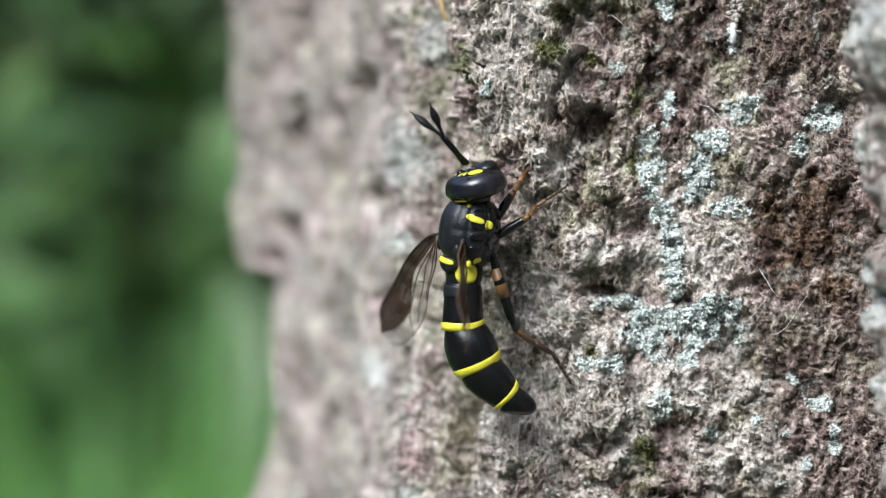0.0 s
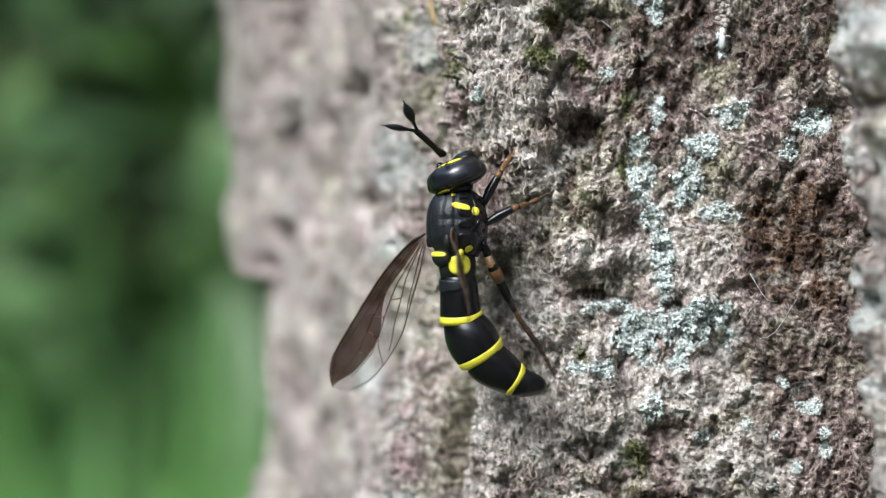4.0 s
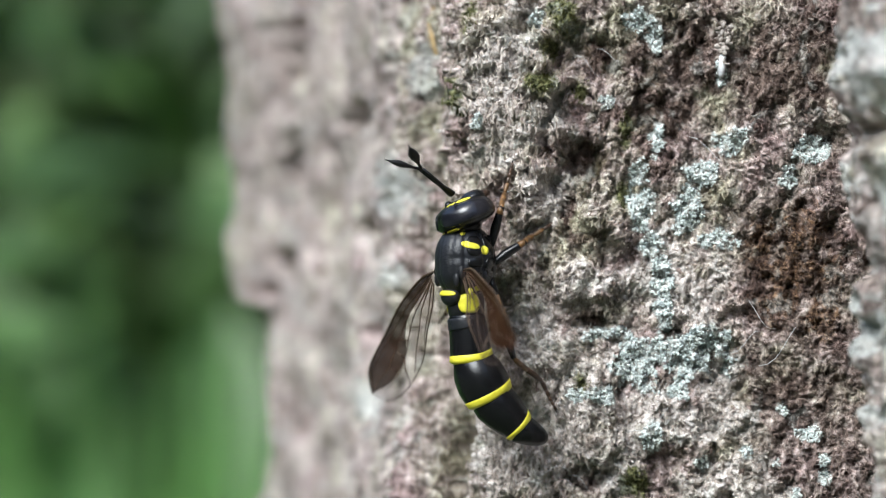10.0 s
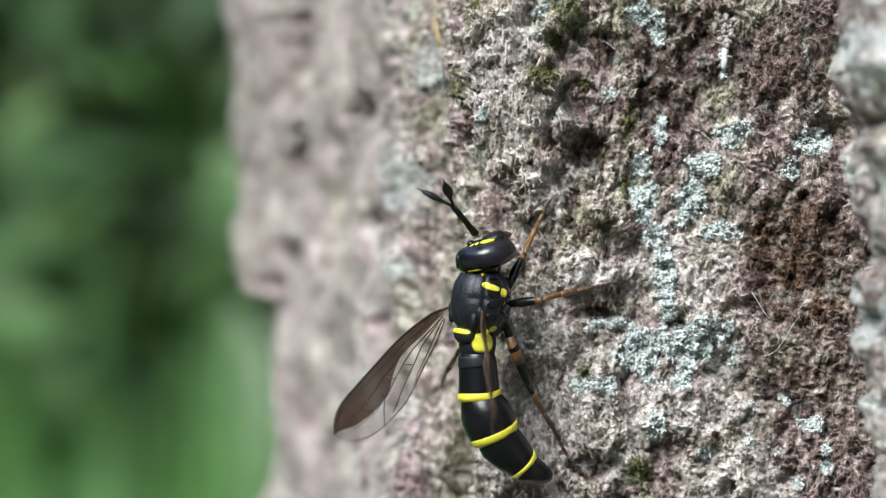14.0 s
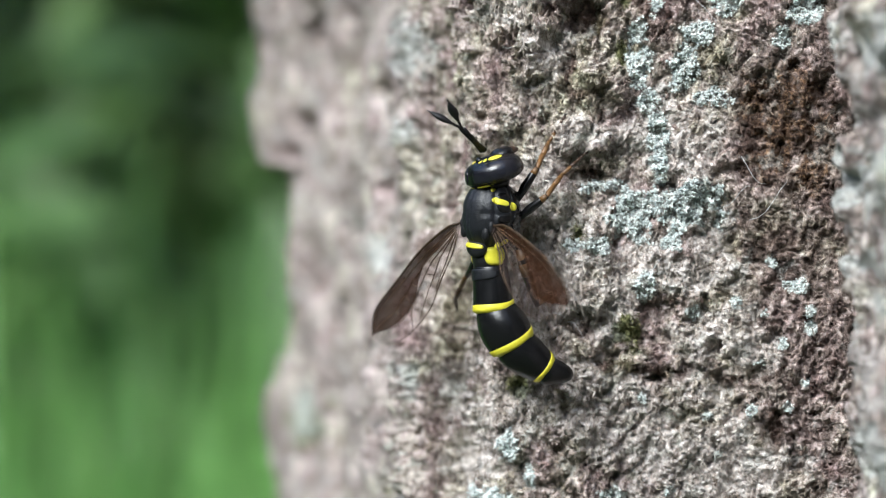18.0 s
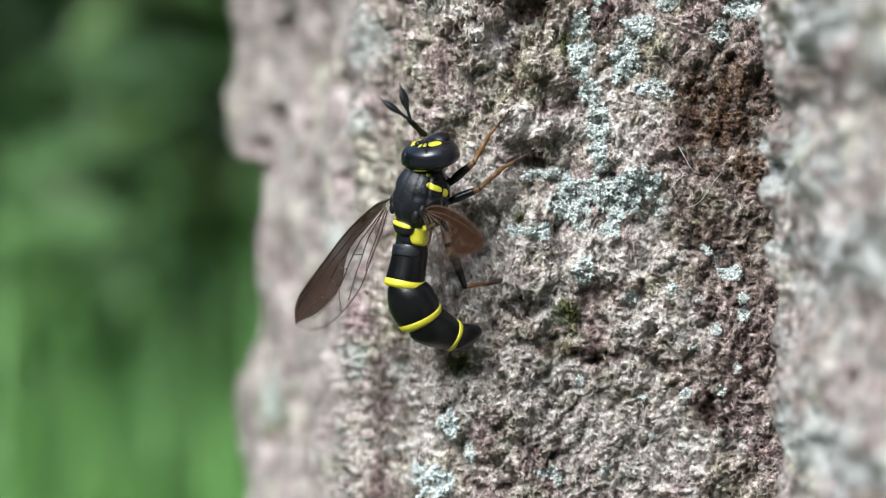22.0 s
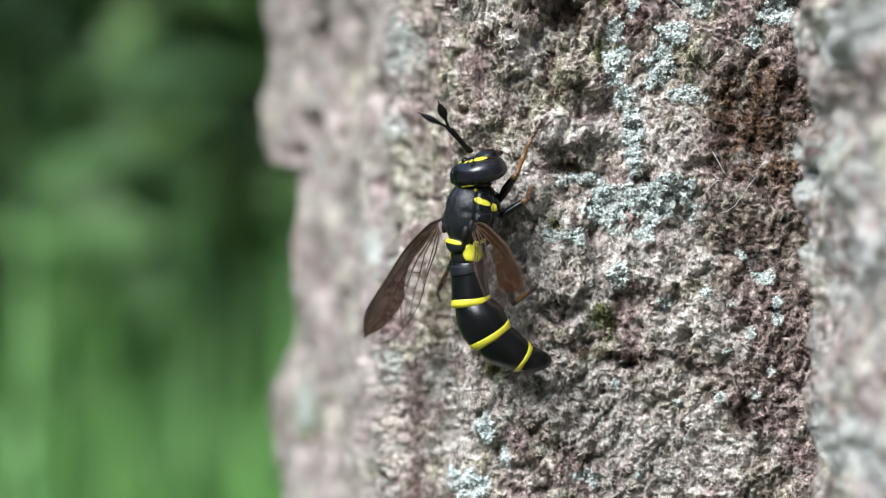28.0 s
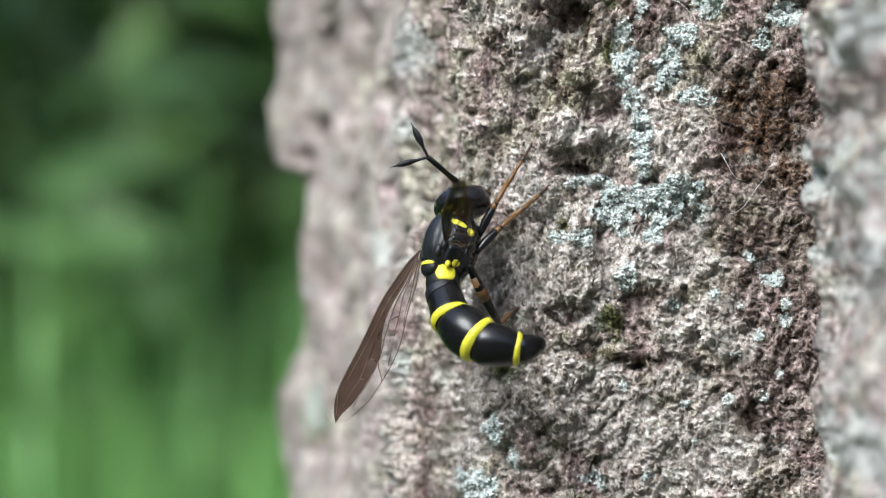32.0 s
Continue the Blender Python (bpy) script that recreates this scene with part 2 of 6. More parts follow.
# ---- the tree trunk ----
# Outline of the trunk at the insect's height, from its far edge over the sharp plate to the near plate and round the back.
OUTLINE = [(70, 215), (25, 200), (-2, 150), (-9.5, 100), (-12.4, 72), (-12.3, 56), (-11.0, 46), (-8.8, 41), (-6.0, 36), (-3.6, 24), (-2.4, 14),
           (-1.0, 10.5), (-0.1, 7.8), (0.5, 5.6), (0.7, 3.0), (1.5, 1.3), (3.0, 0.7), (4.8, 0.2), (7, -0.3), (10, 0.0), (13, -0.4), (15.6, -1.2), (17.6, -1.4), (19.2, -1.9), (19.5, -3.6),
           (18.7, -6.0), (17.6, -8.4), (17.3, -9.8), (17.35, -12.0), (17.5, -16.0), (17.8, -20.0), (18.3, -26.0), (19.3, -32.0), (22.5, -39.0), (32, -46), (48, -48), (78, -34), (110, 10), (140, 60), (150, 120), (125, 180)]
# How far the near plate's edge stands out of line, by height.
NEAR_EDGE = [(-60, 0.75), (-18, 0.65), (-15.9, 0.95), (-13.9, 0.45), (-12, 0.75), (-9.7, 0.95), (-7.6, 0.95), (-6.2, 0.55), (-4.1, 0.35), (-2, 0.05), (-0.8, 0.3), (1.1, -0.15), (3.8, -0.55), (4.8, 0.1), (5.8, -0.7), (7.0, -1.2), (8.6, -0.8), (14, -0.4), (60, -0.1)]
# The same for the far edge, which leans and has a broken plate end.
FAR_EDGE = [(-60, 2.0), (-24, 0.0), (-20, -0.3), (-17, 1.2), (-12, 1.4), (-6, 0.9), (-4.2, 0.7), (-3.5, -1.0), (0, -1.2), (8, -1.9), (20, -2.8), (60, -3.6)]

# And for the edge of the plate that the insect clings to.
RIDGE_EDGE = [(-60, 1.6), (-20, 1.5), (-12, 1.1), (0, 0.2), (10, -0.6), (60, -0.8)]


def outline_points():
    pts = np.array(OUTLINE + OUTLINE[:1], float)
    arc = np.r_[0, np.cumsum(np.hypot(*np.diff(pts, axis=0).T))]
    fine = np.arange(0, arc[-1], 0.05)
    xy = np.stack([np.interp(fine, arc, pts[:, k]) for k in (0, 1)], 1)
    w = np.exp(-np.linspace(-2.2, 2.2, 41) ** 2)
    pad = np.concatenate([xy[-20:], xy, xy[:20]])
    xy = np.stack([np.convolve(pad[:, k], w / w.sum(), "valid") for k in (0, 1)], 1)
    # columns lie close together where the camera looks closely
    x, y = xy.T
    step = np.where(y > 60, 3.0, np.where(y > 14, 0.34, np.where((x < 19.0) & (y > -2.5), 0.058, np.where(x < 27, 0.2, 4.0))))
    keep, last = [0], 0.0
    for k in range(1, len(xy)):
        if (k - keep[-1]) * 0.05 >= step[k]:
            keep.append(k)
    return xy[keep]


def heights():
    fine = np.arange(-21.5, 13.5, 0.06)
    down = -21.5 - np.geomspace(0.2, 1178, 56)
    up = 13.5 + np.geomspace(0.2, 1400, 56)
    return np.concatenate([down[::-1], fine, up])


def ellipses(x, z, spots):
    """How far inside any of the spots (x, z, half width, half height) a place is: 1 in the middle, 0 on the rim."""
    best = np.full(np.shape(x), -9.0, np.float32)
    for a, b, w, h in spots:
        best = np.maximum(best, 1 - np.hypot((x - a) / w, (z - b) / h))
    return best


LICHEN_SPOTS = [(9.1, 1.8, 0.55, 1.1), (9.0, 3.4, 0.5, 0.6), (9.9, 4.7, 0.42, 0.75), (13.2, 4.7, 0.75, 0.7), (12.1, 3.4, 0.85, 0.55), (11.3, 1.8, 0.7, 1.2), (12.4, 0.4, 0.9, 0.5), (9.5, 0.2, 0.45, 0.5),
                (10.1, -1.3, 0.45, 0.95), (10.2, -3.1, 0.55, 0.9), (9.0, -5.2, 1.15, 1.4), (11.4, -5.0, 1.35, 1.3), (12.7, -4.4, 0.7, 0.8), (7.3, -3.9, 0.9, 0.3), (10.3, -4.6, 0.6, 0.6)]
SMALL_LICHENS = [(7.2, -6.7, 1.0, 0.45), (10.9, -6.5, 0.6, 0.4), (2.1, 5.9, 0.4, 0.6), (7.7, 6.8, 0.4, 0.4), (9.0, 10.7, 0.6, 0.6), (9.8, 9.6, 0.35, 0.5), (4.4, 10.6, 0.4, 0.4), (12.8, 8.0, 0.25, 0.5),
                 (16.6, -8.5, 0.6, 0.3), (17.4, -10.4, 0.3, 0.35), (15.4, -7.3, 0.25, 0.3), (17.4, -9.6, 0.3, 0.3), (13.9, -9.3, 0.35, 0.35), (3.2, -16.4, 0.5, 0.7), (4.3, -17.8, 0.35, 0.7), (2.3, -19.4, 1.0, 0.8), (8.3, -18.8, 0.8, 0.5),
                 (16.8, 4.4, 0.9, 0.7), (15.8, 3.4, 0.4, 0.5), (9.6, -8.8, 0.4, 0.9), (11.8, -9.8, 0.4, 0.4),
                 (15.2, -9.8, 0.22, 0.22), (16.1, -11.2, 0.2, 0.26), (15.0, -12.2, 0.26, 0.2), (17.2, -13.0, 0.2, 0.2), (14.6, -14.4, 0.24, 0.3), (16.4, -14.2, 0.2, 0.2), (12.6, -14.8, 0.3, 0.24), (9.6, -14.0, 0.22, 0.3), (13.2, -16.6, 0.26, 0.26), (11.0, -18.4, 0.3, 0.22)]
LICHEN_SPOTS += SMALL_LICHENS
PALE_SPOTS = [(-2.4, -1.2, 0.9, 1.1), (-4.2, -8.4, 1.0, 1.3), (-2.0, 3.0, 1.4, 2.2), (-1.0, 9.0, 0.8, 2.0), (-1.8, -14, 0.9, 1.2), (17.4, -3.2, 1.4, 2.0), (18.0, 7.6, 3.4, 2.4), (17.8, 2.6, 1.0, 1.6), (17.6, -9, 1.0, 1.6), (20.5, 1.0, 1.6, 1.4), (19.5, -6.5, 2.2, 1.6), (18.6, -14.5, 1.6, 1.8), (-9.5, -19.5, 1.6, 2.0)]
# Brown bark; the small spots in hollows and cracks also deepen their shade by colour.
BROWN_SPOTS = [(9.6, 6.6, 2.4, 4.0), (11.6, 8.4, 2.6, 3.6), (15.2, 8.6, 3.0, 4.0), (16.0, -1.0, 2.6, 3.8), (15.6, -6.0, 2.2, 3.0), (15.8, -12.0, 1.6, 3.0), (15.8, -16.6, 1.2, 1.8), (6.6, 4.0, 1.3, 1.3), (6.8, -3.2, 1.1, 0.6), (7.0, 0.6, 1.2, 0.8), (7.9, -9.9, 0.6, 0.5), (6.6, -10.8, 1.0, 0.7), (10.5, 5.6, 1.4, 1.4), (10.0, -12.8, 3.0, 0.6), (14.0, -13.0, 1.6, 0.7)]
BLEACH_SPOTS = [(8.6, -8.8, 2.4, 1.8), (4.2, -4.2, 1.6, 2.0), (6.0, -6.4, 2.6, 2.8), (12.2, -5.6, 1.2, 3.6), (3.2, 6.6, 2.4, 4.6), (4.4, 2.6, 1.2, 1.6), (4.0, -9.0, 4.0, 3.0), (6.2, -1.4, 1.2, 1.1), (11.2, -8.0, 2.6, 1.5), (10.8, -1.6, 2.0, 2.4), (12.0, -2.4, 1.2, 1.8), (7.0, -15.0, 4.0, 2.4), (11.8, -17.0, 4.4, 3.6), (6.0, -13.6, 4.0, 1.6), (13.6, -11.0, 2.6, 2.0), (11.8, -10.6, 1.8, 1.4), (2.2, -16.0, 2.4, 4.0), (8.4, -1.6, 1.4, 1.0), (6.8, -7.4, 1.8, 1.4), (10.6, -15.4, 2.2, 1.6)]
# Dark brown of the hollows and cracks, with their shade painted in.
SHADE_SPOTS = [(0.9, -10.5, 0.45, 5.0), (1.4, -16.5, 0.4, 3.4), (6.7, 4.1, 1.2, 1.2), (5.8, 1.8, 0.5, 1.0), (7.2, 8.9, 1.0, 1.0), (6.9, -3.3, 1.0, 0.45), (6.6, -10.8, 0.8, 0.5), (14.4, -1.6, 0.8, 2.6), (15.7, -15.4, 0.5, 1.0), (8.6, -12.6, 1.8, 0.3)]
RUST_SPOTS = [(16.0, -0.7, 2.2, 2.8), (16.8, 1.4, 1.0, 1.2), (17.2, -3.2, 1.0, 1.0), (14.6, 0.2, 1.2, 1.8)]
MOSS_SPOTS = [(4.8, 7.6, 0.9, 0.7), (5.6, 10.7, 0.9, 1.2), (5.0, 9.0, 0.5, 0.9), (1.2, 10.8, 0.6, 0.9), (9.2, -10.8, 0.5, 1.1), (6.4, -6.2, 0.5, 0.5), (6.3, 7.2, 0.5, 0.6), (8.3, 2.6, 0.4, 1.6), (8.5, 5.6, 0.4, 1.6), (8.7, -10.6, 0.6, 1.2), (13.8, -9.3, 0.4, 0.4), (-9.5, -20, 2.4, 2.4), (3.6, -13.5, 1.0, 0.7), (1.0, 7.0, 0.5, 2.0)]


def relief(x, y, z):
    """Height of the bark above its outline, in millimetres, with the plates' lumps, cracks, flakes and fibres."""
    far = smooth01(y, 10, 22)
    near = smooth01(-y, 4, 9)
    fine = 1 - 0.75 * np.maximum(far, near)
    # broad lumps
    d = 0.55 * fbm(x / 4.0, y / 4.0, z / 6.0, 3) * (1 - 0.4 * far) + far * 1.1 * fbm(x / 2.2 + 7, y / 6.0, z / 11.0, 3) + near * (0.5 * fbm(x / 2.4, y / 5.0 + 4, z / 3.4, 4, 0.55) + 0.28 * np.abs(gnoise(x / 0.8, y / 1.4 + 3, z / 0.9)) - 0.15)
    # broken edges between flat scales that run up the trunk, in uneven terraces
    wx, wz = 0.7 * gnoise(x / 1.6, y / 1.6, z / 1.9), 0.9 * gnoise(x / 1.8 + 31, y / 2.1, z / 2.1)
    steps = fbm((x + wx) / 1.9 + 9, y / 2.4, (z + wz) / 3.6, 3, 0.6) * 2.6
    d = d + 0.21 * (np.floor(steps) + smooth01(steps - np.floor(steps), 0.62, 0.92)) * fine
    # deep pits and blocks of the far plates
    pits = gnoise(x / 3.6 + 3, y / 7 + 0.7, z / 9.5 + 0.35)
    d = d - far * (1.1 * smooth01(pits, 0.05, 0.6) - 0.6)
    # small torn hollows
    holes = gnoise((x + 0.5 * wx) / 0.62 + 50, y / 0.8, (z + 0.5 * wz) / 0.95)
    d = d - (0.40 + 0.18 * smooth01(-z, 8, 12)) * smooth01(holes, 0.20, 0.55) * fine
    # low knobs with sharp crevices between them
    knobs = np.abs(gnoise((x + 0.4 * wx) / 0.85 + 80, y / 1.0, (z + 0.4 * wz) / 1.25))
    d = d + 0.42 * (np.minimum(knobs, 0.5) ** 0.7 - 0.3) * fine
    # curled flakes
    ax, az = 0.30 * gnoise(x / 0.5, y / 0.5, z / 0.6 + 7), 0.34 * gnoise(x / 0.5 + 17, y / 0.5, z / 0.6)
    flakes = 1 - np.abs(gnoise((x + ax) / 0.30, y / 0.4, (z + az) / 0.50))
    d = d + (0.34 + 0.14 * smooth01(-z, 8, 12)) * (flakes**3 - 0.4) * fine
    # tangled fibres
    bx, bz = 0.16 * gnoise(x / 0.22 + 5, y / 0.3, z / 0.28), 0.16 * gnoise(x / 0.22, y / 0.3 + 9, z / 0.28)
    fib = 1 - np.abs(gnoise((x + bx) / 0.20, y / 0.25, (z + bz) / 0.36))
    return d - 0.2 + 0.19 * (fib**3 - 0.4) * fine


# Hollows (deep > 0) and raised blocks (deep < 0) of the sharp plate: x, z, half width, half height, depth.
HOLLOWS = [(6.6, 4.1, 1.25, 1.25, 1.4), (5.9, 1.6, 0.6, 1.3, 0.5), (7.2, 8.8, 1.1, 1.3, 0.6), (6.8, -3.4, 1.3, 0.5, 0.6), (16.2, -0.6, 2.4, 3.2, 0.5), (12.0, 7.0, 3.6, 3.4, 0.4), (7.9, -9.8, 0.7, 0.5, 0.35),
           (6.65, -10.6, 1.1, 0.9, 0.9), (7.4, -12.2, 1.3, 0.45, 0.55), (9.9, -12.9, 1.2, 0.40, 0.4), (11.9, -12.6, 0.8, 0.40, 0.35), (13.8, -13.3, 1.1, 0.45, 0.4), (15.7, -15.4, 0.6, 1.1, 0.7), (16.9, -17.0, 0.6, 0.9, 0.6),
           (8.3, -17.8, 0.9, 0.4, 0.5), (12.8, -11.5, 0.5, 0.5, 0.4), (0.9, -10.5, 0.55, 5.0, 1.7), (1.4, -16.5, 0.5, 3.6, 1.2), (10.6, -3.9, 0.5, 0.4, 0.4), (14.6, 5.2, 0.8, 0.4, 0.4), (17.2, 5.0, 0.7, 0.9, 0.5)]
RAISED_BLOCKS = [(3.2, 6.6, 2.5, 4.6, -1.35), (4.3, 2.6, 1.3, 1.6, -0.7), (4.9, 7.7, 1.1, 0.9, -0.7), (5.4, 10.6, 0.9, 1.0, -0.6), (6.3, -1.6, 1.3, 1.1, -0.75), (10.0, -1.0, 1.6, 1.6, -0.25), (11.2, -8.0, 2.6, 1.5, -0.55),
                 (3.8, -10.4, 2.0, 1.8, -0.5), (7.6, 1.4, 1.4, 1.2, -0.35), (4.6, -16.0, 2.4, 2.4, -0.45), (12.4, -10.4, 2.0, 1.6, -0.3)]


# Pits between the blocks of the far plates: y, z, half width along y, half height, depth.
FAR_PITS = [(42.0, 5.0, 2.2, 2.6, 2.6), (44.0, -0.9, 3.4, 1.2, 1.8), (31.5, 7.6, 4.5, 1.3, 2.6), (46.0, -2.8, 2.6, 0.7, 1.2), (42.5, 12.0, 2.0, 3.0, 1.8), (33.0, -7.0, 3.5, 1.2, 1.2), (24.0, 1.2, 3.5, 0.9, 1.2), (21.0, -4.6, 2.4, 1.0, 1.2), (37.0, -13.0, 3.0, 1.6, 1.0)]


def sculpt(x, y, z):
    """The plate's own hollows and blocks, with torn rims."""
    tear = 0.42 * fbm(x / 1.0, y / 1.5, z / 1.1 + 70, 3, 0.6)
    d = 0.0
    for a, b, w, h, deep in HOLLOWS + RAISED_BLOCKS:
        d = d - deep * smooth01(1 - np.hypot((x - a) / w, (z - b) / h) + tear, 0.02, 0.30)
    d = d * (y < 6) * (y > -2.8)
    for b, h, w, t, deep in FAR_PITS:
        d = d - deep * smooth01(1 - np.hypot((y - b) / w, (z - h) / t) + 0.9 * tear, 0.0, 0.6) * (x < 2)
    # a ringed pit in the side of the near plate, and knobs along its edge
    for b, h, r, deep in ((-11.3, -2.2, 0.42, 1.3), (-11.3, -2.2, 1.05, -0.7), (-10.4, -4.4, 0.9, -0.5), (-10.0, -7.4, 1.0, -0.5), (-13.5, 0.6, 1.4, -0.6), (-15.0, -3.4, 1.2, 0.7), (-12.0, 6.4, 1.6, -0.6)):
        d = d - deep * smooth01(1 - np.hypot(y - b, z - h) / r, 0.0, 0.35) * (x > 12) * (x < 24)
    return d


def masks(x, y, z):
    n1 = fbm(x / 1.3, y / 2, z / 1.3 + 40, 4, 0.65)
    n2 = fbm(x / 2.2 + 20, y / 3, z / 2.2, 4, 0.6)
    n3 = gnoise(x / 0.42, y / 0.42 + 8, z / 0.42)
    lichen = smooth01(ellipses(x, z, LICHEN_SPOTS) + 0.55 * n1 + 0.22 * n3, -0.04, 0.12) * (y < 4) * (y > -2.0) * (x < 18.4)
    pale = 0.62 * smooth01(ellipses(x, z, PALE_SPOTS) + 0.6 * n1, 0.0, 0.6) * ((x < 8) | (y < -5))
    near, far = smooth01(-y, 2.8, 7), smooth01(y, 8, 20)
    pale = np.maximum(pale, 0.30 * np.maximum(near, 0.2 * far) * smooth01(n1 + 0.5 * n2, -0.3, 0.6))
    dust = 0.30 * smooth01(n1 + 0.4 * n2, 0.42, 0.75)
    bleach = smooth01(ellipses(x, z, BLEACH_SPOTS) + 0.7 * n2 + 0.3 * n1, -0.15, 0.5) * (y < 6) * (y > -2.4)
    bleach = np.maximum.reduce([bleach * (1 - 0.8 * smooth01(x, 13.2, 14.2) * (1 - smooth01(-z, 8, 13))), 0.16 * far, 0.05 * near])
    brown = 0.92 * smooth01(ellipses(x, z, BROWN_SPOTS) + 0.7 * n2 + 0.4 * n1, -0.1, 0.55) * (y < 6)
    # a darker strip along the near plate's foot
    brown = np.maximum(brown, 0.78 * smooth01(x + 0.5 * n2, 13.0, 13.9) * (1 - smooth01(z, 1.0, 4.0)) * (1 - 0.5 * smooth01(-z, 8, 13)) * smooth01(n1, -0.9, 0.1) * (y < 6) * (y > -4))
    # painted shade of the hollows and cracks, merged into the brown
    dark = smooth01(ellipses(x, z, SHADE_SPOTS) + 0.45 * n1, -0.05, 0.40) * (y < 6)
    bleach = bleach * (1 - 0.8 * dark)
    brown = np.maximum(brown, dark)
    brown = np.maximum(brown, 0.55 * smooth01(n2, 0.25, 0.7))
    brown = np.maximum(brown, 0.80 * far * smooth01(n2 + 0.3 * n1, -0.8, 0.1))
    brown = np.maximum(brown, 0.8 * near * smooth01(n2 - 0.3 * n1, -0.6, 0.3)) * (1 - 0.6 * bleach)
    # the torn brown crack beside the ridge
    brown = np.maximum(brown, 0.85 * np.exp(-(((x - 0.2) / 1.3) ** 2)) * (1 - smooth01(z, -9, -5)) * smooth01(n1 + 0.4 * n2, -0.5, 0.3) * (y > 1.5) * (y < 16))
    rust = smooth01(ellipses(x, z, RUST_SPOTS) + 0.5 * n1 + 0.35 * n3, 0.05, 0.6) * (y < 4) * (y > -2.8)
    moss = smooth01(ellipses(x, z, MOSS_SPOTS) + 0.6 * n1, 0.1, 0.6)
    # a thin green film of algae on the shaded side
    moss = np.maximum(moss, 0.34 * smooth01(n1 - 0.4 * n2, 0.05, 0.6) * (1 - smooth01(x - 4 * smooth01(-z, 7, 11), 7, 12)) * (y < 14) * (1 - lichen))
    return lichen, np.maximum.reduce([0.9 * lichen, pale, dust]), brown, moss, bleach, rust


class Trunk:
    """The sheet of the trunk's surface: a grid of places, their outward turn and their colouring."""

    def __init__(self):
        xy, z = outline_points(), heights()
        near = np.roll(xy, 1, 0), np.roll(xy, -1, 0)
        t = near[1] - near[0]
        t /= np.linalg.norm(t, axis=1)[:, None]
        out = np.stack([t[:, 1], -t[:, 0]], 1)
        x0, y0 = xy[:, 0][None, :], xy[:, 1][None, :]
        wn = np.where(y0 > 30, 0, smooth01(x0, 13.5, 17.0)) * (1 - smooth01(x0, 40, 70))
        wf = smooth01(y0, 43, 50) * (1 - smooth01(x0, -5, 5))
        zz = z[:, None]
        wr = np.exp(-(((x0 - 0.4) / 2.2) ** 2)) * (y0 < 14)
        shift = wr * np.interp(zz, *np.array(RIDGE_EDGE).T) + wn * np.interp(zz, *np.array(NEAR_EDGE).T) + wf * np.interp(zz, *np.array(FAR_EDGE).T)
        # below the insect the slope beside the plate comes forward
        x, y = x0 + shift, y0 - 7.0 * smooth01(-zz, 4, 12) * np.exp(-(((x0 + 3.0) / 3.0) ** 2)) * (y0 < 30)
        d = relief(x, y, zz) + sculpt(x, y, zz)
        self.x, self.y, self.z = x + out[:, 0] * d, y + out[:, 1] * d, zz + 0 * x
        self.rows, self.cols = self.x.shape
        self.out, self.base = out, xy
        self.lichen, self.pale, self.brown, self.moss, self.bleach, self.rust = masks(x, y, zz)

    def places(self):
        return np.stack([self.x, self.y, self.z], -1).reshape(-1, 3)

    def bark_at(self, x, z):
        """The place of the visible bark at that x and height, looking along y."""
        r = int(np.argmin(np.abs(self.z[:, 0] - z)))
        c = np.where(self.y[r] < 40)[0]
        k = c[int(np.argmin(np.abs(self.x[r, c] - x)))]
        return Vector((self.x[r, k], self.y[r, k], self.z[r, k]))


def colour_layer(me, name, values):
    a = me.attributes.new(name, "FLOAT", "POINT")
    a.data.foreach_set("value", np.ascontiguousarray(values, np.float32).ravel())


trunk = Trunk()
tree = tagged(new("tree_trunk"), "old tree trunk with rough grey-brown lichen-spotted bark", "tree trunk")


def build_bark():
    """The bark in plates: the far ones, the one the insect sits on, the near one and the rest round the back."""
    i = np.arange(trunk.rows * trunk.cols).reshape(trunk.rows, trunk.cols)
    x, y = trunk.base[:, 0], trunk.base[:, 1]
    first = int(np.argmax(y < 62))
    ridge = first + int(np.argmax(y[first:] < 3.0))
    lip = ridge + int(np.argmax(y[ridge:] < -3.2))
    back = lip + int(np.argmax(x[lip:] > 45))
    everything = trunk.places()
    for name, lo, hi, label in (("bark_plate", first, ridge, "pale weathered far plates of bark with deep pits"), ("bark_plate", ridge, lip, "rough grey-brown plate of bark with lichen"),
                                ("bark_plate", lip, back, "thick pale plate of bark that stands forward"), ("bark", back, trunk.cols + first, "rough grey-brown bark")):
        cols = np.arange(lo, hi + 1) % trunk.cols
        rows = np.arange(trunk.rows) if name == "bark_plate" else np.r_[np.arange(0, trunk.rows - 1, 4), trunk.rows - 1]
        own = i[np.ix_(rows, cols)]
        n = np.arange(own.size).reshape(own.shape)
        faces = np.stack([n[:-1, :-1], n[:-1, 1:], n[1:, 1:], n[1:, :-1]], -1).reshape(-1, 4)
        ob = sheet(name, everything[own.ravel()], faces, [BARK], tree)
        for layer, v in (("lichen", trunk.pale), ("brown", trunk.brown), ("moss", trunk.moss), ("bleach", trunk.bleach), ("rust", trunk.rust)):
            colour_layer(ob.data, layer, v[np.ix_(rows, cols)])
        tagged(ob, label)


build_bark()


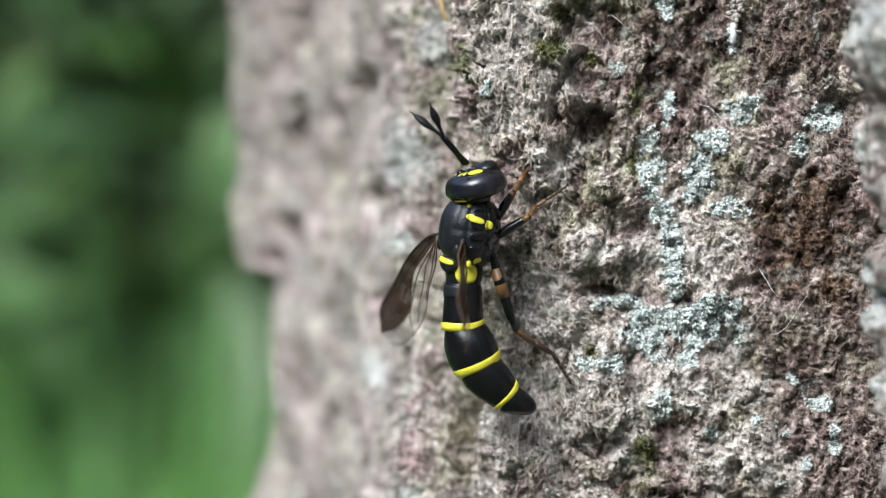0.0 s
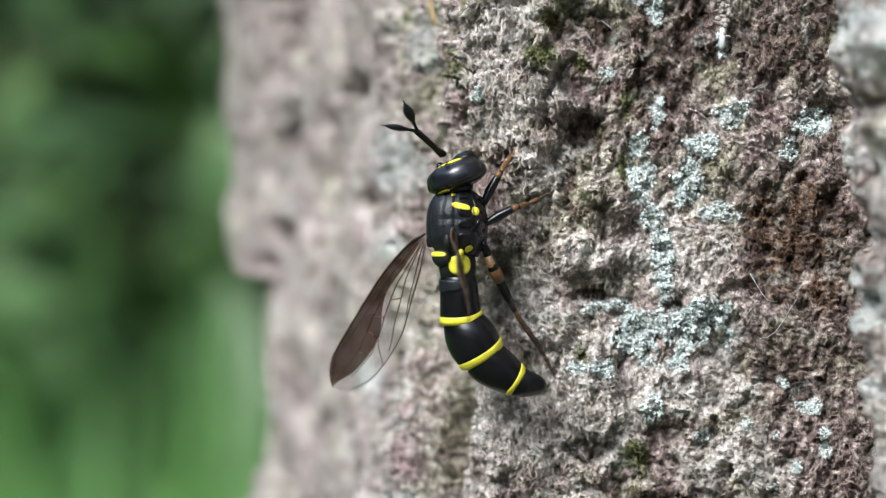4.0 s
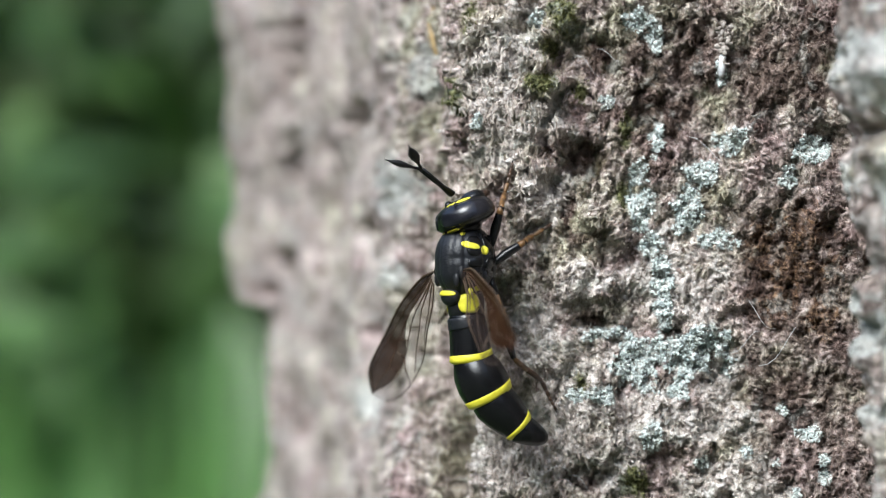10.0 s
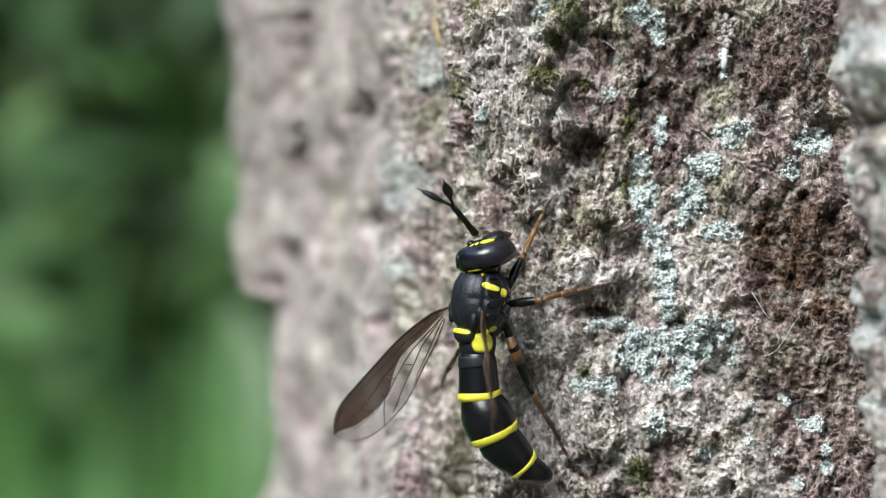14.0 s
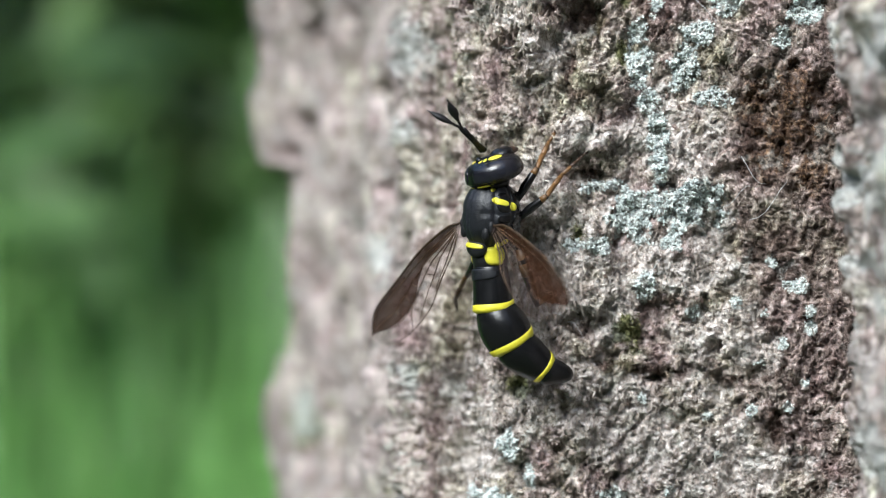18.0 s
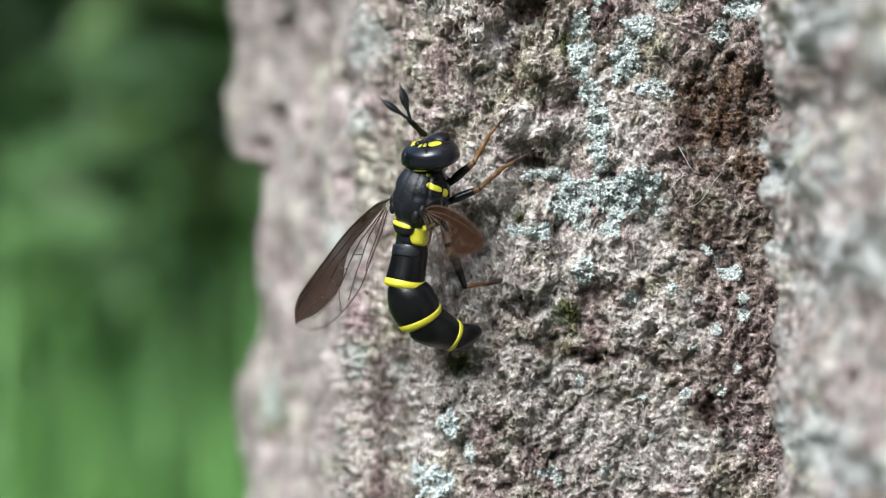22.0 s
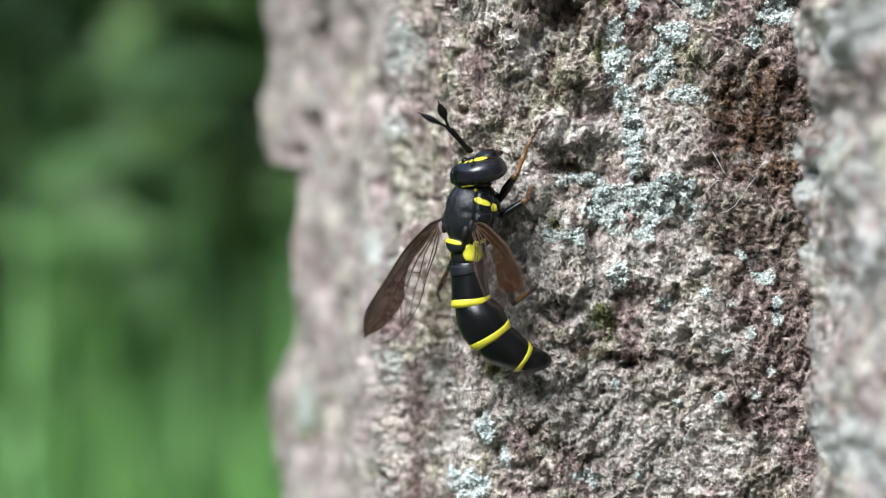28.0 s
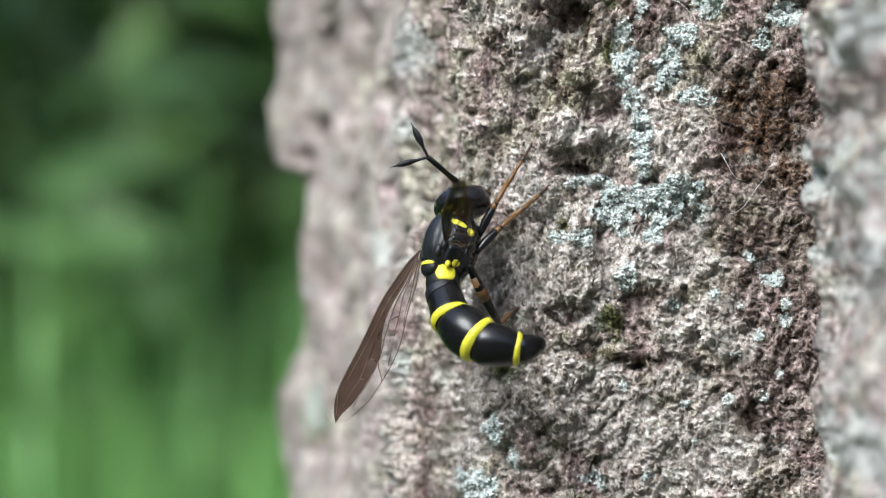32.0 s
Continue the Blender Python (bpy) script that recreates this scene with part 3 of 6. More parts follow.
def build_fibres():
    """Loose fibres and flakes that stand off the bark, tangled, most of them running up the trunk."""
    rng = np.random.RandomState(3)
    c = np.where((trunk.y[400] < 12) & (trunk.x[400] > -3) & (trunk.x[400] < 19) & (trunk.y[400] > -6))[0]
    n = 50000
    rows = rng.randint(55, trunk.rows - 55, n)
    cols = rng.choice(c, n)
    p = np.stack([trunk.x[rows, cols], trunk.y[rows, cols], trunk.z[rows, cols]], 1)
    o = np.concatenate([trunk.out[cols], np.zeros((n, 1))], 1)
    strand = smooth01(ellipses(p[:, 0], p[:, 2], [(3.0, 6.5, 3.4, 7.0), (4.4, -9.0, 3.0, 4.0)]), 0.0, 0.4)
    ang = (rng.normal(0, 0.5, n) + 1.3 * gnoise(p[:, 0] / 1.2, p[:, 1] / 2, p[:, 2] / 1.6)) * (1 - 0.6 * strand)
    side = np.stack([-o[:, 1], o[:, 0], np.zeros(n)], 1)
    up = np.array([0, 0, 1.0])
    along = np.cos(ang)[:, None] * up + np.sin(ang)[:, None] * side
    across = np.cross(along, o)
    length, width = (rng.uniform(0.16, 0.48, n) * (1 + 0.45 * strand))[:, None], rng.uniform(0.05, 0.12, n)[:, None]
    lift, curl, wave = rng.uniform(0.0, 0.06, n)[:, None], rng.normal(0, 0.5, n)[:, None], rng.normal(0, 0.07, n)[:, None]
    verts = []
    for s, wf, lf in ((-0.5, 0.5, -0.3), (-0.25, 0.95, 0.7), (0.0, 1.0, 1.0), (0.25, 0.9, 0.8), (0.5, 0.35, 0.1)):
        mid = p + along * length * s + o * lift * lf + across * (curl * s * s + wave * math.sin(9 * s))
        verts += [mid - across * width * wf * 0.5 - o * width * 0.35, mid + o * width * 0.15, mid + across * width * wf * 0.5 - o * width * 0.35]
    verts = np.stack(verts, 1).reshape(-1, 3)
    base = np.arange(n)[:, None] * 15
    faces = np.concatenate([base + np.array((q, q + 1, q + 4, q + 3)) for q in (0, 1, 3, 4, 6, 7, 9, 10)])
    ob = sheet("bark_fibre", verts, faces, [FLAKE], tree)
    for name, v in (("lichen", trunk.pale), ("brown", trunk.brown), ("moss", trunk.moss), ("bleach", trunk.bleach), ("rust", trunk.rust)):
        colour_layer(ob.data, name, np.repeat(v[rows, cols], 15))
    tagged(ob, "loose curled bark fibres and flakes", kind="stuff")


build_fibres()


def build_lichens():
    """Each patch of lichen is a crowd of small granules heaped on the bark."""
    rng = np.random.RandomState(21)
    bm = bmesh.new()
    bmesh.ops.create_icosphere(bm, subdivisions=1, radius=1)
    ball = np.array([v.co for v in bm.verts])
    skin = np.array([[v.index for v in f.verts] for f in bm.faces])
    bm.free()
    rows = np.where((trunk.z[:, 0] > -26) & (trunk.z[:, 0] < 14))[0]
    cols = np.where((trunk.y[400] < 8) & (trunk.y[400] > -2.2) & (trunk.x[400] > 0) & (trunk.x[400] < 18.4))[0]
    rr, cc = (a.ravel() for a in np.meshgrid(rows, cols, indexing="ij"))
    m = trunk.lichen[rr, cc]
    x, y, z = (a[rr, cc] for a in (trunk.x, trunk.y, trunk.z))
    clump = smooth01(0.5 - 1.6 * np.abs(gnoise(x / 0.42, y / 0.42 + 60, z / 0.42)), -0.2, 0.5)
    pick = np.where(rng.uniform(0, 1, len(m)) < 1.0 * m**2 * (0.45 + 0.55 * clump))[0]
    home = np.argmin([np.hypot((x[pick] - a) / w, (z[pick] - b) / h) for a, b, w, h in LICHEN_SPOTS], 0)
    pick, home = np.tile(pick, 3), np.tile(home, 3)
    for k in range(len(LICHEN_SPOTS)):
        own = pick[home == k]
        if len(own) < 10:
            continue
        n = len(own)
        o = np.concatenate([trunk.out[cc[own]], np.zeros((n, 1))], 1)
        r = rng.uniform(0.026, 0.056, (n, 1)) * (0.8 + 0.4 * clump[own][:, None])
        at = np.stack([x[own], y[own], z[own]], 1) + rng.normal(0, 0.04, (n, 3)) + o * (rng.uniform(-0.02, 0.07, (n, 1)) + 0.16 * clump[own][:, None] * m[own][:, None])
        shape = r[:, None] * rng.uniform(0.7, 1.35, (n, 1, 3)) * ball[None]
        verts = (at[:, None] + shape * (1 + 0.22 * rng.normal(size=(n, len(ball), 1)))).reshape(-1, 3)
        faces = (np.arange(n)[:, None, None] * len(ball) + skin[None]).reshape(-1, 3)
        tagged(sheet("lichen", verts, faces, [LICHEN], tree), "granular patch of pale blue-green lichen")


build_lichens()


def build_moss():
    """Tufts of fine moss in the hollows of the bark."""
    rng = np.random.RandomState(5)
    for a, b, w, h in MOSS_SPOTS[:7]:
        verts, faces = [], []
        for _ in range(190):
            t, r = rng.uniform(0, 6.28), abs(rng.normal(0, 0.75))
            p = trunk.bark_at(a + w * 0.6 * r * math.cos(t), b + h * 0.8 * r * math.sin(t))
            up = Vector((rng.normal(-0.3, 0.4), -0.6, rng.normal(0.3, 0.5))).normalized()
            side = up.cross(Vector((rng.normal(), rng.normal(), rng.normal()))).normalized() * rng.uniform(0.025, 0.05)
            long = rng.uniform(0.08, 0.22)
            k = len(verts)
            tip = p + up * long + Vector((0, 0, -0.1 * long))
            mid = p + up * long * 0.55
            verts += [p - side - up * 0.05, p + side - up * 0.05, mid + side, mid - side, tip]
            faces += [(k, k + 1, k + 2, k + 3), (k + 3, k + 2, k + 4, k + 4)]
        me = bpy.data.meshes.new("moss_tuft")
        me.from_pydata([v * MM for v in verts], [], [f if f[2] != f[3] else f[:3] for f in faces])
        me.materials.append(MOSS)
        ob = new("moss_tuft", me)
        ob.parent = tree
        tagged(ob, "small tuft of dark olive moss")


build_moss()


def build_flakes():
    """Loose scales of bark, each a thick curled chip that lifts off at one end."""
    rng = np.random.RandomState(12)
    meshes = []
    for k in range(6):
        bm = bmesh.new()
        seg = 7
        top = [bm.verts.new((0, 0, 0.10))]
        rims = [[], []]
        for j in range(seg):
            a = 2 * math.pi * j / seg
            r = rng.uniform(0.18, 0.62)
            x, y = r * math.cos(a) * 0.7, r * math.sin(a) * 1.25
            lift = 0.12 * (y + 0.5) ** 2 + rng.uniform(-0.06, 0.06)
            rims[0].append(bm.verts.new((x, y, lift)))
            rims[1].append(bm.verts.new((x * 0.9, y * 0.9, lift - 0.11)))
        under = bm.verts.new((0, 0, -0.12))
        for j in range(seg):
            n = (j + 1) % seg
            bm.faces.new((top[0], rims[0][j], rims[0][n]))
            bm.faces.new((rims[0][j], rims[1][j], rims[1][n], rims[0][n]))
            bm.faces.new((under, rims[1][n], rims[1][j]))
        bmesh.ops.scale(bm, vec=(MM, MM, MM), verts=bm.verts)
        me = bpy.data.meshes.new("bark_flake")
        bm.to_mesh(me)
        bm.free()
        me.materials.append(CHIP)
        meshes.append(me)
    c = np.where((trunk.y[400] < 3) & (trunk.y[400] > -2.6) & (trunk.x[400] > 2) & (trunk.x[400] < 19))[0]
    for _ in range(150):
        r, k = rng.randint(60, trunk.rows - 60), rng.choice(c)
        if trunk.lichen[r, k] > 0.2:
            continue
        o = Vector((*trunk.out[k], 0)).normalized()
        up = Vector((rng.normal(0, 0.5), rng.normal(0, 0.3), rng.choice((-1, 1))))
        side = up.cross(o).normalized()
        m = Matrix((side, o.cross(side), o)).transposed().to_4x4()
        ob = new("bark_flake", meshes[rng.randint(6)])
        ob.parent = tree
        size = rng.uniform(0.25, 0.6)
        place = Vector((trunk.x[r, k], trunk.y[r, k], trunk.z[r, k])) + o * 0.03
        ob.matrix_local = Matrix.Translation(place * MM) @ m @ Matrix.Rotation(rng.normal(0, 0.25), 4, "X") @ Matrix.Diagonal((size, size, size * 0.8, 1))


build_flakes()


def build_oddments():
    """Small finds on the bark: a white cocoon, dry stems, threads."""
    p = trunk.bark_at(12.8, 8.4)
    cocoon = part("cocoon", body([(-0.55, 0.06, 0.06, 0), (-0.4, 0.16, 0.15, 0), (-0.05, 0.21, 0.19, 0), (0.4, 0.18, 0.17, 0), (0.6, 0.08, 0.08, 0)], 12), SILK, None)
    tagged(cocoon, "small white silk cocoon hanging on the bark", "cocoon")
    cocoon.matrix_basis = Matrix.Translation((p + Vector((0, -0.3, 0))) * MM) @ pose(0, 0, 0, 0, -84, 8)
    lumps, bm = random.Random(8), bmesh.new()
    for _ in range(60):
        blob((lumps.gauss(1.15, 0.35), lumps.gauss(0, 0.24), lumps.gauss(0, 0.16)), [lumps.uniform(0.06, 0.18) for _ in range(3)], 6, bm)
    part("frass", bm, DUST, cocoon, "grey-brown dusty lump")
    q = trunk.bark_at(-0.6, 9.2)
    pts = [q + Vector(v) for v in ((0.2, -1.6, 2.6), (0.0, -2.2, 1.7), (0.2, -2.3, 0.6), (0.5, -2.0, -0.2), (0.75, -0.6, -0.9))]
    stem = part("dry_stem", tube(pts, [0.10, 0.12, 0.12, 0.10, 0.06], 8), STRAW, None)
    tagged(stem, "thin tan dry stem clinging to the bark", "stem")
    rng = random.Random(4)
    for k, (x, z) in enumerate(((6.6, 8.5), (7.8, 8.9), (14.6, -3.2), (15.2, -4.6), (13.9, -4.2), (5.2, -10.2), (6.4, -10.8), (12.4, 4.4), (9.4, -8.0), (3.2, 3.0))):
        p = trunk.bark_at(x, z)
        a, long = rng.uniform(-0.9, 0.9), rng.uniform(1.2, 2.6)
        d = Vector((math.cos(a), 0, math.sin(a)))
        pts = [p + d * long * (s - 0.5) + Vector((0, -0.25 - 0.5 * math.sin(3.1 * s), 0.25 * math.sin(5 * s + k))) for s in (0, 0.2, 0.4, 0.6, 0.8, 1.0)]
        thread = part("silk_thread", tube(pts, [0.012] * 6, 5), SILK, None)
        tagged(thread, "fine pale silk thread caught on the bark", "thread", "silk threads on the bark")


build_oddments()


# ---- the fly ----
# Its own axes, in millimetres: x ahead to the head, y to its left, z up from its back.
fly = tagged(new("fly"), "black and yellow wasp-like hoverfly clinging to the bark", "fly")
cam.data.dof.focus_object = fly


def smooth(a, lo, hi):
    t = min(1.0, max(0.0, (a - lo) / (hi - lo)))
    return t * t * (3 - 2 * t)


def skin_patch(name, centre, radii, x0, x1, a0, a1, mat, parent, label="", lift=0.035, power=0.5, seg=14, rows=6, curve=2.0):
    """A marking that lies on a rounded body: between two places along x and two turns about it (0 degrees is its back, 90 its right)."""
    bm = bmesh.new()
    grid = []
    for r in range(rows + 1):
        u = r / rows
        line = []
        for k in range(seg + 1):
            v = k / seg
            # round the ends off
            half = (x1 - x0) / 2 * max(0.08, (1 - abs(2 * v - 1) ** 4)) ** power
            x = (x0 + x1) / 2 + half * (2 * u - 1)
            a = radians(a0 + (a1 - a0) * v)
            s = math.sqrt(max(0.05, 1 - abs((x - centre[0]) / radii[0]) ** curve))
            rim = lift * (0.25 if r in (0, rows) or k in (0, seg) else 1)
            line.append(bm.verts.new((x, centre[1] - math.sin(a) * (radii[1] * s + rim), centre[2] + math.cos(a) * (radii[2] * s + rim))))
        grid.append(line)
    for p, q in zip(grid, grid[1:]):
        for k in range(seg):
            bm.faces.new((p[k], p[k + 1], q[k + 1], q[k]))
    bmesh.ops.recalc_face_normals(bm, faces=bm.faces)
    bmesh.ops.solidify(bm, geom=bm.faces[:], thickness=0.03)
    return part(name, bm, mat, parent, label)


def thorax_at(x, a, lift=0.0):
    """A place on the thorax: how far ahead, and the turn about it in degrees (0 is its back, 90 its right)."""
    u = min(1.0, abs(x - 0.02) / 1.76)
    w = math.sqrt(max(0.02, 1 - u**2.5)) * (1 - 0.05 * smooth(x, 0.5, 1.7) - 0.10 * smooth(-x, 0.4, 1.7))
    b = abs(a)
    # the furrow across the shoulders, fine lines along the back, the seam below the wing
    dip = 0.06 * math.exp(-((x - 0.20) / 0.08) ** 2) * smooth(b, 22, 40) * (1 - smooth(b, 70, 90))
    dip += 0.026 * max(0.0, math.cos(radians(a * 11))) ** 4 * (1 - smooth(b, 40, 55))
    dip += 0.09 * math.exp(-((b - 60) / 4.0) ** 2) + 0.10 * math.exp(-((x + 0.28) / 0.10) ** 2) * smooth(b, 62, 75) + 0.07 * math.exp(-((b - 102) / 4.0) ** 2)
    r = w - dip + lift + 0.008 * noise.noise(Vector((x * 3, a * 0.06, 0.0)))
    return Vector((x, -math.sin(radians(a)) * 1.36 * r, math.cos(radians(a)) * 1.34 * r))


def thorax_patch(name, x0, x1, a0, a1, mat, parent, label="", lift=0.02, slant=0.0, power=0.5, seg=16, rows=6):
    """A marking that hugs the thorax, with rounded ends; slant moves its far end back."""
    bm, grid = bmesh.new(), []
    for r in range(rows + 1):
        line = []
        for k in range(seg + 1):
            v = k / seg
            half = (x1 - x0) / 2 * max(0.06, 1 - abs(2 * v - 1) ** 3) ** power
            x = (x0 + x1) / 2 + half * (2 * r / rows - 1) - slant * v
            line.append(bm.verts.new(thorax_at(x, a0 + (a1 - a0) * v, lift * (0.2 if r in (0, rows) or k in (0, seg) else 1))))
        grid.append(line)
    for p, q in zip(grid, grid[1:]):
        for k in range(seg):
            bm.faces.new((p[k], p[k + 1], q[k + 1], q[k]))
    bmesh.ops.recalc_face_normals(bm, faces=bm.faces)
    bmesh.ops.solidify(bm, geom=bm.faces[:], thickness=0.03)
    return part(name, bm, mat, parent, label)


def build_thorax():
    bm, loops = bmesh.new(), []
    for k in range(49):
        x = 0.02 - 1.76 * math.cos(math.pi * k / 48)
        loops.append([bm.verts.new(thorax_at(x, 360 * j / 96 - 180)) for j in range(96)])
    for p, q in zip(loops, loops[1:]):
        for j in range(96):
            bm.faces.new((p[j], p[(j + 1) % 96], q[(j + 1) % 96], q[j]))
    bm.faces.new(loops[0])
    bm.faces.new(loops[-1])
    bmesh.ops.recalc_face_normals(bm, faces=bm.faces)
    thorax = part("thorax", bm, DUSTED, fly, "dull grey-black rounded thorax with fine furrows")
    for s in (1, -1):
        thorax_patch("pleural_bar", 0.70, 1.02, s * 52, s * 92, YELLOW, thorax, "yellow bar", slant=0.16)
        thorax_patch("pleural_spot", 0.36, 0.76, s * 93, s * 114, YELLOW, thorax, "yellow spot", power=0.7)
        thorax_patch("shoulder_spot", 1.22, 1.46, s * 46, s * 62, YELLOW, thorax, "small yellow spot", power=0.7)
        thorax_patch("hind_spot", -1.30, -0.95, s * 84, s * 108, YELLOW, thorax, "yellow spot", power=0.7)
        part("wing_hinge", blob((-0.42, s * 1.08, 0.78), (0.30, 0.16, 0.16), 14), BLACK, thorax)
        part("haltere", blob((-1.30, s * 1.02, 0.30), (0.18, 0.15, 0.14), 12), YELLOW, thorax, "yellow balancer knob")
        # the glossy plates of the side, with seams between them
        for x0, x1, a0, a1 in ((0.30, 1.20, 64, 98), (0.36, 1.28, 104, 140), (-0.20, 0.24, 66, 98), (-0.62, 0.28, 106, 146), (-1.25, -0.38, 66, 98)):
            thorax_patch("side_plate", x0, x1, s * a0, s * a1, SHINY, thorax, lift=0.012, power=0.3, seg=12)
        part("wing_callus", blob((-0.75, s * 0.82, 0.90), (0.34, 0.20, 0.16), 14), BLACK, thorax)
    part("underside", body([(-1.5, 0.4, 0.3, -0.75), (-0.9, 0.85, 0.55, -0.85), (0.1, 0.95, 0.62, -0.86), (1.0, 0.75, 0.5, -0.8), (1.4, 0.3, 0.3, -0.7)], 18), SHINY, thorax)
    sc = part("scutellum", blob((-1.50, 0, 0.72), (0.46, 0.66, 0.36), 22), BLACK, fly, "black scutellum")
    skin_patch("scutellum_band", (-1.50, 0, 0.72), (0.46, 0.66, 0.36), -1.50, -1.25, -74, 74, YELLOW, sc, "yellow band", lift=0.05)
    part("neck", tube([(1.35, 0, 0.15), (1.7, 0, 0.15), (2.2, 0, 0.2)], [0.86, 0.92, 1.0], 20), SHINY, fly)


build_thorax()


HEAD_C, HEAD_R = (2.34, 0, 0.13), (0.74, 1.38, 1.27)


def build_head():
    rows = []
    for k in range(17):
        d = -math.cos(math.pi * k / 16)
        w = max(0.10, 1 - abs(d) ** 3) ** 0.5 * (1 - 0.10 * d)
        rows.append((HEAD_C[0] + HEAD_R[0] * d, HEAD_R[1] * w, HEAD_R[2] * w, HEAD_C[2]))
    head = part("head", body(rows, 32), SHINY, fly, "broad black head with yellow edges")
    for s in (1, -1):
        def patch(name, x0, x1, a0, a1, mat=YELLOW, label="yellow stripe", lift=0.05, power=0.6, seg=14, rows=6):
            ob = skin_patch(name, HEAD_C, HEAD_R, x0, x1, s * a0, s * a1, mat, head, label, lift, power, seg, rows, 3.0)
            for v in ob.data.vertices:
                k = 1 - 0.10 * (v.co.x / MM - HEAD_C[0]) / HEAD_R[0]
                v.co.y *= k
                v.co.z = (v.co.z - HEAD_C[2] * MM) * k + HEAD_C[2] * MM
        patch("eye", 1.94, 2.90, 9, 128, EYE, "large dark blue-black compound eye", 0.035, 0.42, 26, 14)
        patch("occiput_stripe", 1.72, 1.86, 4, 40, lift=0.06)
        patch("vertex_spot", 2.94, 3.03, 14, 27, label="yellow spot", power=0.9)
        patch("brow_spot", 2.95, 3.05, 32, 47, label="yellow spot", power=0.9)
        patch("face_stripe", 2.93, 3.06, 52, 108)
    part("face", body([(2.8, 0.66, 0.60, -0.42), (3.06, 0.56, 0.52, -0.46), (3.20, 0.36, 0.36, -0.5), (3.26, 0.12, 0.14, -0.52)], 18), SHINY, head)
    part("mouthparts", tube([(2.8, 0, -0.75), (2.92, 0, -1.1), (2.85, 0, -1.3)], [0.26, 0.2, 0.1], 12), BROWN_LEG, head)
    part("antenna_base", blob((2.98, 0, 0.66), (0.22, 0.18, 0.18), 14), SHINY, head)
    mid = Vector(HEAD_C) * MM
    grow = Matrix.Translation(mid + Vector((-0.16, -0.06, -0.10)) * MM) @ Matrix.Rotation(radians(22), 4, Vector((0, -0.866, 0.5))) @ Matrix.Rotation(radians(-8), 4, "X") @ Matrix.Diagonal((0.95, 1.09, 1.06, 1)) @ Matrix.Translation(-mid)
    for ob in (head, *head.children):
        ob.data.transform(grow)


build_head()

STALK_ROOT = Vector((3.16, 0, 0.78))
STALK_LONG = 1.85


def build_antennae():
    """A shared stalk of two close shafts, and two clubs that open from its end; each lies along its own x axis."""
    bm = tube([(-0.15, 0.06, 0), (0.5, 0.07, 0), (1.2, 0.08, 0.02), (STALK_LONG, 0.10, 0)], [0.15, 0.085, 0.075, 0.085], 10)
    tube([(-0.15, -0.06, 0), (0.5, -0.07, 0), (1.2, -0.08, -0.02), (STALK_LONG, -0.10, 0)], [0.15, 0.085, 0.075, 0.085], 10, bm)
    stalk = part("antenna_stalk", bm, BLACK, fly, "black paired antenna shafts")
    clubs = []
    for s in (-1, 1):
        bm = rings(bmesh.new(), [((x, 0, 0), (0, w, 0), (0, 0, h)) for x, w, h in (
            (-0.08, 0.05, 0.05), (0.05, 0.075, 0.07), (0.5, 0.075, 0.07), (0.7, 0.14, 0.10), (0.95, 0.235, 0.15), (1.22, 0.24, 0.15), (1.48, 0.14, 0.10), (1.66, 0.05, 0.04), (1.9, 0.012, 0.012))], 12)
        clubs.append(part("antenna_club", bm, BLACK, fly, "black spindle-shaped antenna club"))
    return stalk, clubs


antenna_stalk, antenna_clubs = build_antennae()

SEGMENTS = [0.8, 2.05, 1.95, 1.9, 1.3]
ABDOMEN_ROOT = Vector((-1.55, 0, -0.05))


